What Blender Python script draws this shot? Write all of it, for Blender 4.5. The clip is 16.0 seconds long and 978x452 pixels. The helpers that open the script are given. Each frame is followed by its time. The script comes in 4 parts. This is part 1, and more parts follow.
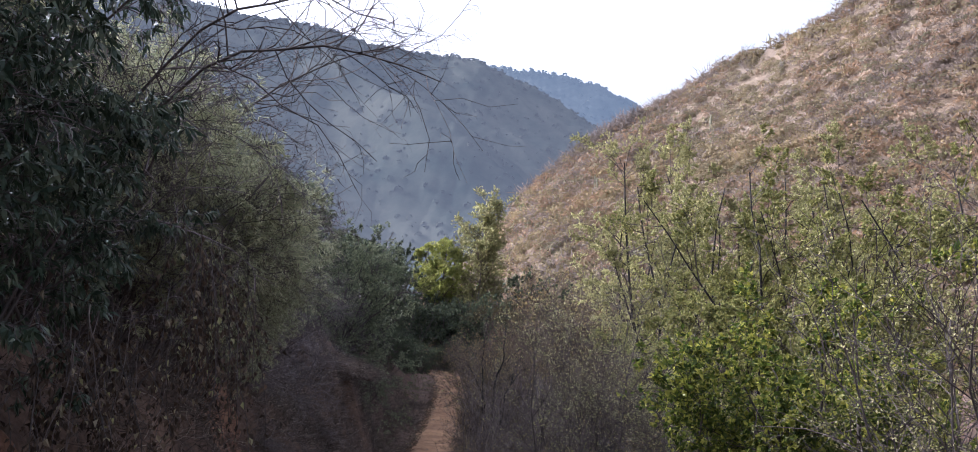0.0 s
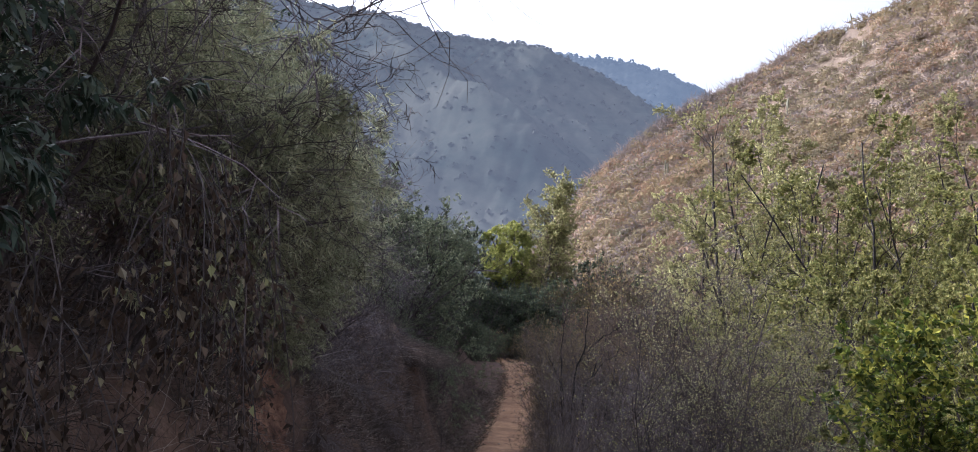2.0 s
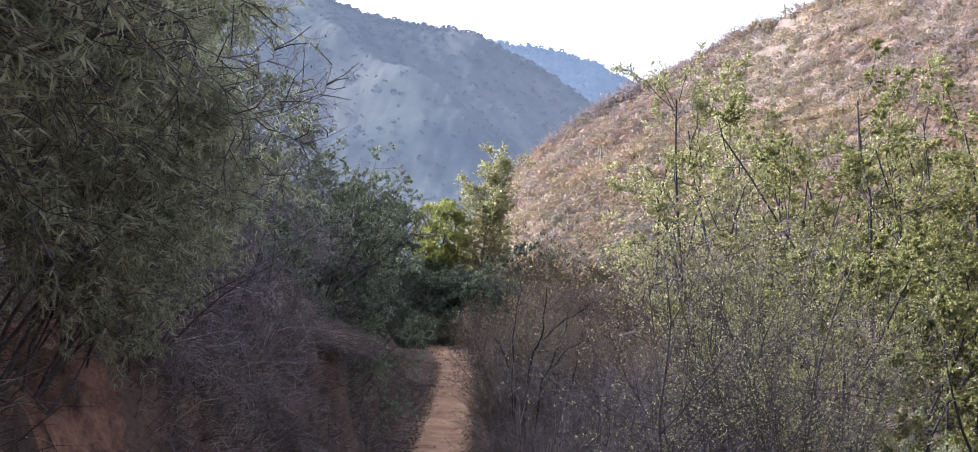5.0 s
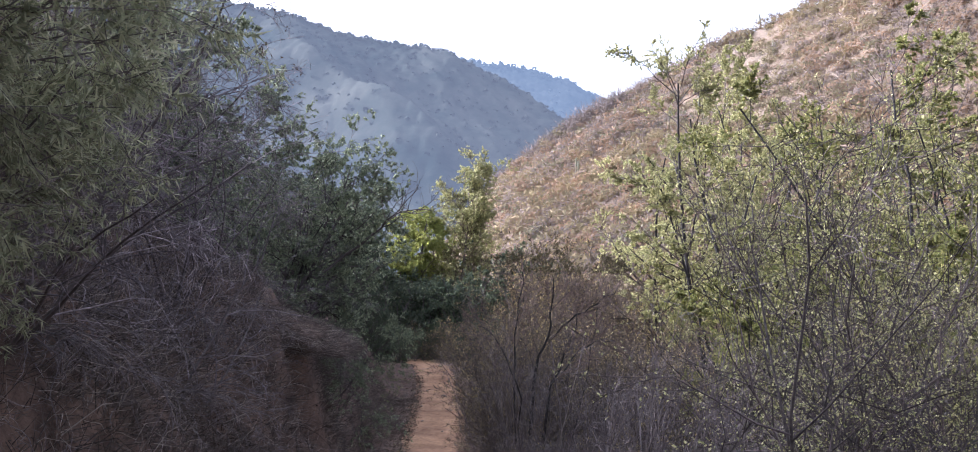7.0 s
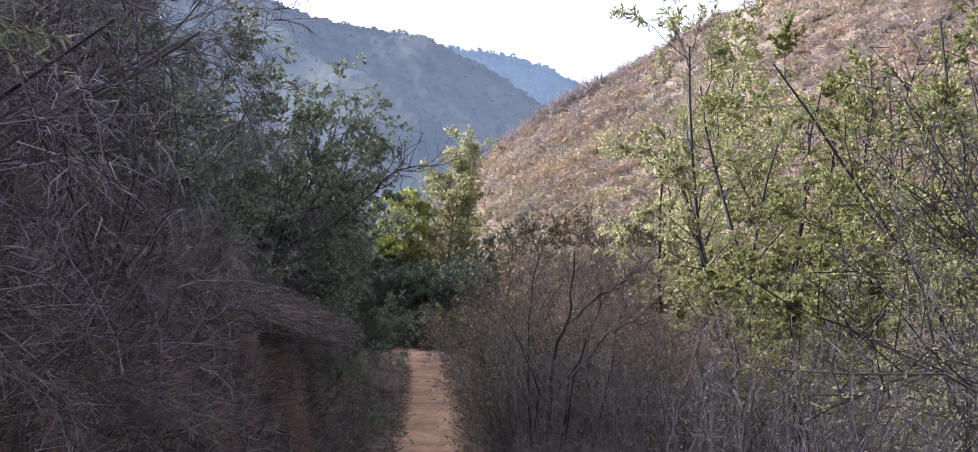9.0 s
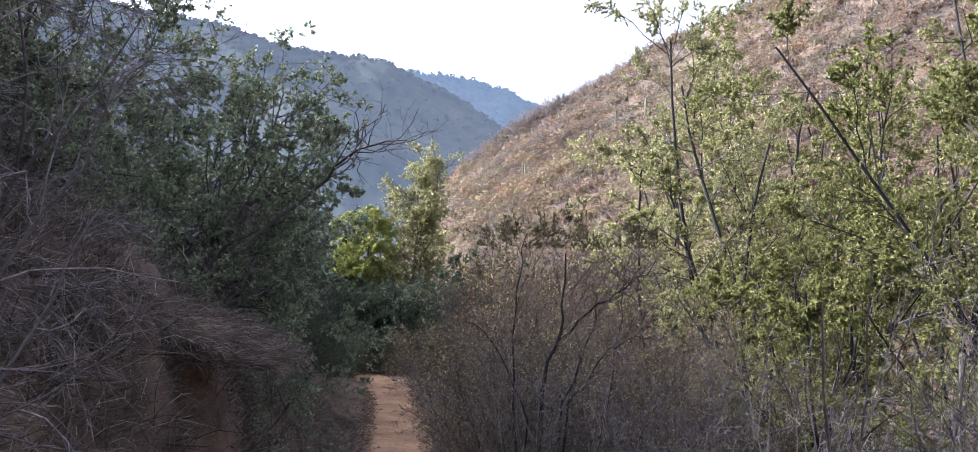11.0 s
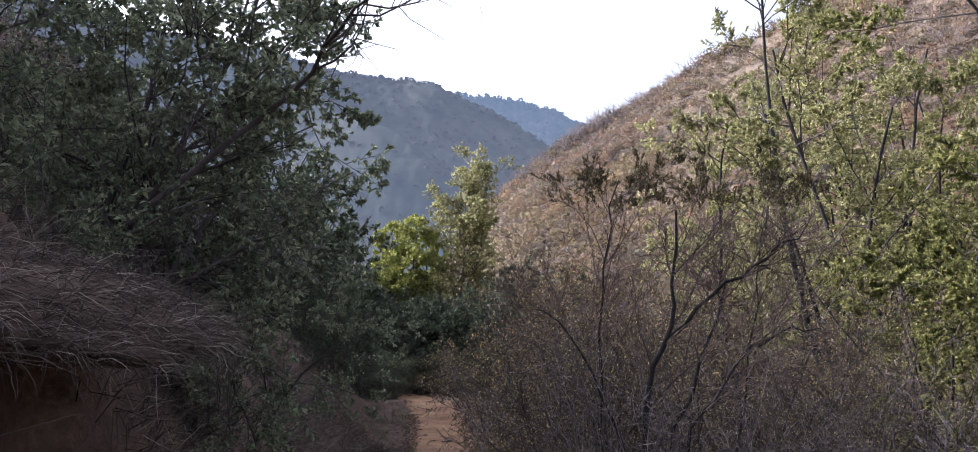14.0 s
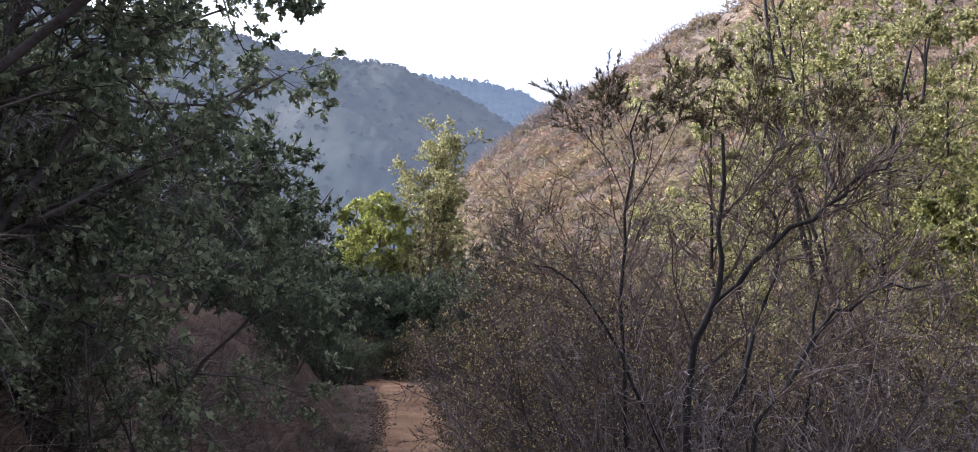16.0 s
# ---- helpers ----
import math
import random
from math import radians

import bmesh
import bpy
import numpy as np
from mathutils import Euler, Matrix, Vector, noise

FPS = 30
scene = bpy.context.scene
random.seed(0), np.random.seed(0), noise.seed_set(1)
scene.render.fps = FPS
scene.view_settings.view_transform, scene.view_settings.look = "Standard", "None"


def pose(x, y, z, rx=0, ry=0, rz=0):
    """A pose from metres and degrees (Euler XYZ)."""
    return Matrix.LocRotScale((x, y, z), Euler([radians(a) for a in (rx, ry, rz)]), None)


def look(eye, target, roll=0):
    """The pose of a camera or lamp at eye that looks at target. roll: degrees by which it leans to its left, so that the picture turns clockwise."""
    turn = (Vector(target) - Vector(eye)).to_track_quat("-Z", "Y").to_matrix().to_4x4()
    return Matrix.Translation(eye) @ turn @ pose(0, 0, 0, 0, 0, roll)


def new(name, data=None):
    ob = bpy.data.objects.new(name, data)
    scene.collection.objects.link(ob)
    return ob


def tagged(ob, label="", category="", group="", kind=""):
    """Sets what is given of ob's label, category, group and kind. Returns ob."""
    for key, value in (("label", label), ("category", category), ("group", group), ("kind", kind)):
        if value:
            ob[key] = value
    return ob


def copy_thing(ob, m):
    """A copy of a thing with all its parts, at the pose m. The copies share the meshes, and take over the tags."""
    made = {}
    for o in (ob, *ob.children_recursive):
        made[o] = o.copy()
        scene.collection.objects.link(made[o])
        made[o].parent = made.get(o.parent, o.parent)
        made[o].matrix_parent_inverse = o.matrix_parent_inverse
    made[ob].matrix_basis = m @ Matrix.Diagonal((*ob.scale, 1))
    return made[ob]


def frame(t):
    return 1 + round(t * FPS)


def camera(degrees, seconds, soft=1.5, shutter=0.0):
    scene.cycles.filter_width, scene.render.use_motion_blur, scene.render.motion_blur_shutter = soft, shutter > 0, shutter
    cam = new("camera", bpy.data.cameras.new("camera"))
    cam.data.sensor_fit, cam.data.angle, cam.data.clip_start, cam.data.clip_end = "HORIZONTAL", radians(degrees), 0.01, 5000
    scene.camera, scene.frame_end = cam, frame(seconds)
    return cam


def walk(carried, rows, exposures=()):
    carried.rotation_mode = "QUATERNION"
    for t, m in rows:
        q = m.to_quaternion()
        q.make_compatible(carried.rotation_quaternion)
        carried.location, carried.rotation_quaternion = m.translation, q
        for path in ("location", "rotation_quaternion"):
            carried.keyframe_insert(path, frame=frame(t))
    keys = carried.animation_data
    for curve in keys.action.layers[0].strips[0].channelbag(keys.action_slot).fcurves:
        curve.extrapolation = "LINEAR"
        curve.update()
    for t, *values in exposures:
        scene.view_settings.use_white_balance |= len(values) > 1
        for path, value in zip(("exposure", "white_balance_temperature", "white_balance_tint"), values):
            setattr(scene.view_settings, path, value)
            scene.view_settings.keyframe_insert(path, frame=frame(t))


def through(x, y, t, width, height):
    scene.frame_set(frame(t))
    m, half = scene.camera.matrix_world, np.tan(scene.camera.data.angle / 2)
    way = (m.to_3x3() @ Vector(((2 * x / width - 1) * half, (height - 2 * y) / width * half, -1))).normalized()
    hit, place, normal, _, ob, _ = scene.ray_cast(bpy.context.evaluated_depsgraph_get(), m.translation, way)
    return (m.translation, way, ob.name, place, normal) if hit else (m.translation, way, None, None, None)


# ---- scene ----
cam = camera(57.2, 16.0, 0.9)
PATH = [
    (0, (2.944, 0.325, 1.558), (2.934, 2.323, 1.647), 0.4),
    (0.5, (2.882, 0.883, 1.479), (2.875, 2.882, 1.549), 0.6),
    (1, (2.858, 1.447, 1.437), (2.851, 3.447, 1.451), 0.8),
    (1.5, (2.721, 1.924, 1.413), (2.692, 3.923, 1.467), 0.6),
    (2, (2.582, 2.351, 1.324), (2.43, 4.344, 1.385), 1.0),
    (2.5, (2.417, 2.827, 1.208), (2.275, 4.821, 1.274), 1.1),
    (3, (2.301, 3.566, 1.094), (2.17, 5.561, 1.123), 0.3),
    (3.5, (2.143, 4.094, 1.04), (2.021, 6.089, 1.115), 0.1),
    (4, (2.063, 4.512, 1.006), (1.991, 6.509, 1.087), -0.9),
    (4.5, (2.152, 5.09, 0.997), (2.144, 7.089, 1.029), 1.5),
    (7, (1.811, 7.962, 0.395), (1.879, 9.959, 0.476), 1.2),
    (7.5, (1.764, 8.38, 0.401), (1.841, 10.377, 0.477), 0.9),
    (8, (1.677, 8.922, 0.323), (1.758, 10.919, 0.396), 0.9),
    (8.5, (1.518, 9.427, 0.243), (1.611, 11.424, 0.297), 1.0),
    (11, (1.445, 11.636, -0.03), (1.643, 13.623, 0.077), -0.1),
    (11.5, (1.539, 12.24, -0.097), (1.468, 14.23, 0.09), 1.6),
    (12, (1.534, 12.78, -0.196), (1.46, 14.773, -0.049), 0.5),
    (12.5, (1.538, 13.362, -0.264), (1.459, 15.355, -0.119), 0.0),
    (13, (1.538, 13.788, -0.304), (1.619, 15.781, -0.147), -0.8),
    (13.5, (1.577, 14.204, -0.352), (1.671, 16.196, -0.192), -0.9),
    (14, (1.556, 14.707, -0.438), (1.645, 16.699, -0.281), -0.7),
    (14.5, (1.568, 15.22, -0.533), (1.659, 17.215, -0.421), -1.3),
    (15, (1.537, 15.78, -0.548), (1.648, 17.774, -0.433), -1.7),
    (15.5, (1.498, 16.112, -0.553), (1.63, 18.104, -0.431), -1.6),
    (16, (1.528, 16.435, -0.587), (1.689, 18.425, -0.47), -1.6),
]
EXPOSURES = [(0, 0.97, 5510, 19), (0.5, 1.12, 5510, 19), (1, 1.86, 5510, 19), (1.5, 1.67, 5510, 19), (2, 0.91, 5510, 19), (2.5, 0.85, 5510, 19), (3, 1.24, 5510, 19), (3.5, 1.29, 5510, 19), (4, 1.19, 5360, 20), (4.5, 1.48, 5360, 20), (7, 1.4, 5360, 20), (7.5, 1.29, 5360, 20), (8, 1.12, 5360, 20), (8.5, 1.36, 5360, 20), (11, 1.34, 5360, 16), (11.5, 0.65, 5660, 19), (12, 0.46, 5660, 19), (12.5, 0.58, 5660, 19), (13, 0.63, 5660, 19), (13.5, 0.85, 5660, 19), (14, 0.93, 5510, 19), (14.5, 1.42, 5510, 19), (15, 1.23, 5510, 19), (15.5, 0.9, 5510, 19), (16, 1.13, 5510, 19)]
walk(cam, [(t, look(eye, target, roll)) for t, eye, target, roll in PATH], EXPOSURES)

# ---------------------------------------------------------------- light
SUN_AZ, SUN_EL = 64.0, 29.0   # degrees to the left of straight ahead, above the horizon
world = bpy.data.worlds.new("sky")
scene.world = world
world.use_nodes = True
wn = world.node_tree
sky = wn.nodes.new("ShaderNodeTexSky")
sky.sky_type = "NISHITA"
sky.sun_disc = False
sky.sun_elevation = radians(SUN_EL)
sky.sun_rotation = radians(-SUN_AZ)
sky.air_density, sky.dust_density, sky.ozone_density = 1.0, 8.0, 0.6
pale = wn.nodes.new("ShaderNodeHueSaturation")   # thin high haze: paler and brighter than a clear sky
pale.inputs["Saturation"].default_value, pale.inputs["Value"].default_value = 0.25, 1.2
wn.links.new(sky.outputs[0], pale.inputs["Color"])
wn.links.new(pale.outputs[0], wn.nodes["Background"].inputs[0])
wn.nodes["Background"].inputs[1].default_value = 0.2
sun = new("sun", bpy.data.lights.new("sun", "SUN"))
sun.data.energy, sun.data.angle, sun.data.color = 3.6, radians(3.0), (1.0, 0.9, 0.78)
to_sun = Vector((-math.sin(radians(SUN_AZ)) * math.cos(radians(SUN_EL)), math.cos(radians(SUN_AZ)) * math.cos(radians(SUN_EL)), math.sin(radians(SUN_EL))))
sun.matrix_basis = look(to_sun * 60, (0, 0, 0))


# ---------------------------------------------------------------- materials
def nodes_of(name):
    m = bpy.data.materials.new(name)
    m.use_nodes = True
    return m, m.node_tree, m.node_tree.nodes["Principled BSDF"]


def ramp(nt, fac, stops):
    r = nt.nodes.new("ShaderNodeValToRGB")
    while len(r.color_ramp.elements) < len(stops):
        r.color_ramp.elements.new(0.5)
    for e, (p, c) in zip(r.color_ramp.elements, stops):
        e.position, e.color = p, (*c, 1)
    nt.links.new(fac, r.inputs[0])
    return r.outputs[0]


def noise_of(nt, scale, detail=4, rough=0.6, vec=None):
    n = nt.nodes.new("ShaderNodeTexNoise")
    n.inputs["Scale"].default_value, n.inputs["Detail"].default_value, n.inputs["Roughness"].default_value = scale, detail, rough
    if vec is None:
        vec = nt.nodes.new("ShaderNodeTexCoord").outputs["Object"]
    nt.links.new(vec, n.inputs["Vector"])
    return n.outputs[0]


def mixed(nt, a, b, fac, mode="MIX"):
    n = nt.nodes.new("ShaderNodeMix")
    n.data_type, n.blend_type = "RGBA", mode
    for sock, v in ((n.inputs[0], fac), (n.inputs[6], a), (n.inputs[7], b)):
        if isinstance(v, (int, float)):
            sock.default_value = v
        elif isinstance(v, tuple):
            sock.default_value = (*v, 1)
        else:
            nt.links.new(v, sock)
    return n.outputs[2]


def bumped(nt, bsdf, height, strength, distance):
    b = nt.nodes.new("ShaderNodeBump")
    b.inputs["Strength"].default_value, b.inputs["Distance"].default_value = strength, distance
    nt.links.new(height, b.inputs["Height"])
    nt.links.new(b.outputs[0], bsdf.inputs["Normal"])


def leaf_material(name, stops, through=0.35, rough=0.5):
    """Leaves: the colour runs over the stops leaf by leaf and shifts from plant to plant; some light passes through."""
    m, nt, bsdf = nodes_of(name)
    geo, info = nt.nodes.new("ShaderNodeNewGeometry"), nt.nodes.new("ShaderNodeObjectInfo")
    col = ramp(nt, geo.outputs["Random Per Island"], stops)
    hsv = nt.nodes.new("ShaderNodeHueSaturation")
    val = nt.nodes.new("ShaderNodeMapRange")
    val.inputs[3].default_value, val.inputs[4].default_value = 0.8, 1.2
    nt.links.new(info.outputs["Random"], val.inputs[0])
    nt.links.new(val.outputs[0], hsv.inputs["Value"])
    nt.links.new(mixed(nt, col, (0.62, 0.6, 0.5), noise_of(nt, 1.3), "OVERLAY"), hsv.inputs["Color"])
    nt.links.new(hsv.outputs[0], bsdf.inputs["Base Color"])
    bsdf.inputs["Roughness"].default_value = rough
    bsdf.inputs["Specular IOR Level"].default_value = 0.22
    tr, mix = nt.nodes.new("ShaderNodeBsdfTranslucent"), nt.nodes.new("ShaderNodeMixShader")
    nt.links.new(hsv.outputs[0], tr.inputs[0])
    mix.inputs[0].default_value = through
    nt.links.new(bsdf.outputs[0], mix.inputs[1])
    nt.links.new(tr.outputs[0], mix.inputs[2])
    nt.links.new(mix.outputs[0], nt.nodes["Material Output"].inputs[0])
    return m


def scrub_material(name, stops):
    """Scrub far off: the colour shifts from bush to bush and from slope to slope."""
    m, nt, bsdf = nodes_of(name)
    col = ramp(nt, noise_of(nt, 0.55, 2, 0.5), stops)
    slope = ramp(nt, noise_of(nt, 0.045, 3), [(0.38, (0.44, 0.45, 0.47)), (0.62, (0.56, 0.51, 0.45))])
    nt.links.new(mixed(nt, col, slope, 0.8, "OVERLAY"), bsdf.inputs["Base Color"])
    bsdf.inputs["Roughness"].default_value = 0.9
    bsdf.inputs["Specular IOR Level"].default_value = 0.1
    tr, mix = nt.nodes.new("ShaderNodeBsdfTranslucent"), nt.nodes.new("ShaderNodeMixShader")
    nt.links.new(mixed(nt, col, slope, 0.8, "OVERLAY"), tr.inputs[0])
    mix.inputs[0].default_value = 0.58
    nt.links.new(bsdf.outputs[0], mix.inputs[1])
    nt.links.new(tr.outputs[0], mix.inputs[2])
    nt.links.new(mix.outputs[0], nt.nodes["Material Output"].inputs[0])
    return m


def bark_material(name, dark, light, scale=30):
    m, nt, bsdf = nodes_of(name)
    geo = nt.nodes.new("ShaderNodeNewGeometry")
    n = noise_of(nt, scale)
    base = ramp(nt, n, [(0.3, dark), (0.7, light)])
    isl = ramp(nt, geo.outputs["Random Per Island"], [(0.0, (0.18, 0.18, 0.18)), (0.7, (0.5, 0.5, 0.5)), (1.0, (0.85, 0.84, 0.82))])
    nt.links.new(mixed(nt, base, isl, 0.9, "OVERLAY"), bsdf.inputs["Base Color"])
    bsdf.inputs["Roughness"].default_value = 0.85
    bumped(nt, bsdf, n, 0.5, 0.01)
    return m


def earth_material(name, stops, fine, coarse, rough=0.95, bump=0.03):
    m, nt, bsdf = nodes_of(name)
    a, b = noise_of(nt, coarse, 6), noise_of(nt, fine, 5, 0.7)
    base = ramp(nt, a, stops)
    grain = ramp(nt, b, [(0.3, (0.32, 0.3, 0.3)), (0.7, (0.68, 0.68, 0.66))])
    nt.links.new(mixed(nt, base, grain, 0.9, "OVERLAY"), bsdf.inputs["Base Color"])
    bsdf.inputs["Roughness"].default_value = rough
    bsdf.inputs["Specular IOR Level"].default_value = 0.2
    bumped(nt, bsdf, b, 0.8, bump)
    return m


GROUND = earth_material("leaf_litter_and_soil", [(0.3, (0.046, 0.03, 0.024)), (0.5, (0.1, 0.066, 0.05)), (0.7, (0.17, 0.112, 0.08))], 22, 2.2)
HILL_SOIL = earth_material("pale_hill_soil", [(0.3, (0.13, 0.105, 0.083)), (0.5, (0.15, 0.116, 0.086)), (0.68, (0.185, 0.134, 0.093))], 3, 0.15, bump=0.1)
DIRT = earth_material("orange_dirt", [(0.3, (0.16, 0.09, 0.051)), (0.5, (0.25, 0.147, 0.083)), (0.7, (0.34, 0.214, 0.125))], 14, 1.6, bump=0.03)
CLAY = earth_material("red_clay", [(0.32, (0.06, 0.036, 0.028)), (0.45, (0.19, 0.105, 0.07)), (0.6, (0.33, 0.185, 0.118)), (0.75, (0.45, 0.28, 0.185))], 20, 3.5, bump=0.15)
STONE = earth_material("grey_stone", [(0.3, (0.12, 0.1, 0.085)), (0.7, (0.3, 0.26, 0.22))], 40, 6)
BARK_DARK = bark_material("dark_bark", (0.038, 0.03, 0.028), (0.115, 0.092, 0.082))
BARK_BLACK = bark_material("blackish_bark", (0.01, 0.008, 0.007), (0.032, 0.025, 0.022))
BARK_GREY = bark_material("grey_bark", (0.07, 0.056, 0.05), (0.19, 0.155, 0.135))
BARK_TAN = bark_material("tan_bark", (0.09, 0.066, 0.045), (0.24, 0.18, 0.125))
TWIG_RED = bark_material("red_brown_twig", (0.062, 0.043, 0.036), (0.18, 0.125, 0.103))
TWIG_PALE = bark_material("bleached_twig", (0.07, 0.056, 0.053), (0.235, 0.192, 0.18))
TWIG_DARK = bark_material("dark_twig", (0.034, 0.026, 0.024), (0.125, 0.096, 0.09))
TWIG_GREY = bark_material("weathered_twig", (0.08, 0.065, 0.066), (0.27, 0.225, 0.228))
DRY = leaf_material("dry_grass", [(0.0, (0.03, 0.024, 0.023)), (0.5, (0.088, 0.071, 0.064)), (0.85, (0.17, 0.14, 0.127)), (1.0, (0.36, 0.31, 0.28))], 0.25, 0.8)
LEAF_DARK = leaf_material("dark_leaf", [(0.0, (0.022, 0.038, 0.027)), (0.6, (0.05, 0.075, 0.05)), (1.0, (0.13, 0.155, 0.115))], 0.25, 0.3)
LEAF_OAK = leaf_material("oak_leaf", [(0.0, (0.07, 0.086, 0.058)), (0.6, (0.17, 0.195, 0.13)), (1.0, (0.31, 0.335, 0.23))], 0.5, 0.4)
LEAF_THICKET = leaf_material("thicket_leaf", [(0.0, (0.034, 0.045, 0.034)), (0.6, (0.066, 0.085, 0.055)), (1.0, (0.13, 0.15, 0.09))], 0.3, 0.75)
LEAF_TUFT = leaf_material("tuft_needle", [(0.0, (0.034, 0.03, 0.018)), (0.6, (0.08, 0.07, 0.036)), (1.0, (0.18, 0.15, 0.07))], 0.3, 0.6)
LEAF_BRIGHT = leaf_material("bright_leaf", [(0.0, (0.09, 0.105, 0.036)), (0.6, (0.2, 0.205, 0.078)), (1.0, (0.37, 0.35, 0.15))], 0.6, 0.45)
LEAF_PALE = leaf_material("pale_leaf", [(0.0, (0.15, 0.16, 0.075)), (0.5, (0.32, 0.32, 0.155)), (1.0, (0.54, 0.51, 0.28))], 0.62, 0.5)
# yellow-green leaf with sunlit brightness put into its colour, for the round tree
LEAF_LIT = leaf_material("sunlit_leaf", [(0.0, (0.17, 0.2, 0.05)), (0.5, (0.32, 0.35, 0.1)), (1.0, (0.46, 0.46, 0.16))], 0.5, 0.5)
LEAF_FEATHER = leaf_material("feathery_leaf", [(0.0, (0.16, 0.175, 0.11)), (0.5, (0.3, 0.315, 0.2)), (1.0, (0.48, 0.48, 0.33))], 0.5, 0.5)
LEAF_GREY = leaf_material("grey_green_leaf", [(0.0, (0.075, 0.09, 0.05)), (0.5, (0.16, 0.175, 0.095)), (1.0, (0.3, 0.3, 0.18))], 0.4, 0.55)
LEAF_DEAD = leaf_material("withered_leaf", [(0.0, (0.024, 0.017, 0.014)), (0.6, (0.08, 0.055, 0.041)), (0.88, (0.16, 0.12, 0.09)), (0.95, (0.3, 0.27, 0.19)), (1.0, (0.34, 0.34, 0.17))], 0.35, 0.6)
LEAF_OLIVE = leaf_material("olive_leaf", [(0.0, (0.045, 0.04, 0.028)), (0.5, (0.115, 0.095, 0.06)), (0.8, (0.23, 0.182, 0.095)), (1.0, (0.46, 0.36, 0.17))], 0.5, 0.6)
LEAF_SHRUB = leaf_material("shrub_leaf", [(0.0, (0.035, 0.06, 0.014)), (0.5, (0.115, 0.15, 0.03)), (1.0, (0.42, 0.41, 0.09))], 0.55, 0.38)
HILL_BROWN = scrub_material("hill_scrub_brown", [(0.3, (0.171, 0.128, 0.092)), (0.5, (0.219, 0.155, 0.107)), (0.7, (0.27, 0.18, 0.117))])
HILL_OLIVE = scrub_material("hill_scrub_olive", [(0.3, (0.142, 0.124, 0.078)), (0.5, (0.195, 0.162, 0.1)), (0.7, (0.247, 0.198, 0.117))])
HILL_DARK = scrub_material("hill_scrub_dark", [(0.3, (0.105, 0.101, 0.066)), (0.5, (0.138, 0.127, 0.084)), (0.7, (0.175, 0.157, 0.103))])
HILL_GREY = scrub_material("hill_scrub_grey", [(0.3, (0.153, 0.13, 0.119)), (0.5, (0.189, 0.156, 0.14)), (0.7, (0.23, 0.184, 0.159))])
CACTUS = earth_material("cactus_skin", [(0.3, (0.16, 0.17, 0.12)), (0.7, (0.27, 0.26, 0.2))], 30, 4)


# ---------------------------------------------------------------- mesh tools
def mesh_object(name, verts, quads, material, smooth=False):
    me = bpy.data.meshes.new(name)
    verts, quads = np.asarray(verts, np.float32), np.asarray(quads, np.int32)
    me.vertices.add(len(verts))
    me.vertices.foreach_set("co", verts.ravel())
    n = quads.shape[1]
    me.loops.add(quads.size)
    me.loops.foreach_set("vertex_index", quads.ravel())
    me.polygons.add(len(quads))
    me.polygons.foreach_set("loop_start", np.arange(0, quads.size, n, dtype=np.int32))
    me.polygons.foreach_set("use_smooth", np.full(len(quads), smooth))
    me.update(calc_edges=True)
    me.validate()
    me.materials.append(material)
    return new(name, me)


def joined(parts):
    vs, qs, k = [], [], 0
    for v, q in parts:
        vs.append(v)
        qs.append(q + k)
        k += len(v)
    return np.concatenate(vs), np.concatenate(qs)


def unit(v):
    return v / np.maximum(np.linalg.norm(v, axis=-1, keepdims=True), 1e-9)


def grow(rng, base, ways, length, rad, k=6, wobble=0.25, pull=(0, 0, 0), tip=0.25):
    """Wavering stems: n lines of k points, with radii."""
    n = len(base)
    pts, d = [base], unit(ways)
    for _ in range(k - 1):
        d = unit(d + wobble * rng.normal(size=(n, 3)) + np.asarray(pull))
        pts.append(pts[-1] + d * (length / (k - 1))[:, None])
    return np.stack(pts, 1), rad[:, None] * np.linspace(1, tip, k)[None]


def fork(rng, stems, length, per, u0=0.25, u1=1.0, angle=0.8, ratio=0.55, thin=0.55, spread=0.3):
    """Where the next order of branches leaves the stems: base, way, length, radius."""
    pts, rad = stems
    n, k = pts.shape[:2]
    who = np.repeat(np.arange(n), per)
    u = rng.uniform(u0, u1, len(who)) * (k - 1)
    i = np.minimum(u.astype(int), k - 2)
    f = (u - i)[:, None]
    base = pts[who, i] * (1 - f) + pts[who, i + 1] * f
    tan = unit(pts[who, i + 1] - pts[who, i])
    side = unit(np.cross(tan, rng.normal(size=tan.shape)))
    a = rng.normal(angle, spread * angle, len(who))[:, None]
    r = rad[who, i] * thin
    return base, tan * np.cos(a) + side * np.sin(a), length[who] * ratio * rng.uniform(0.6, 1.25, len(who)) * (1.15 - 0.5 * u / (k - 1)), r


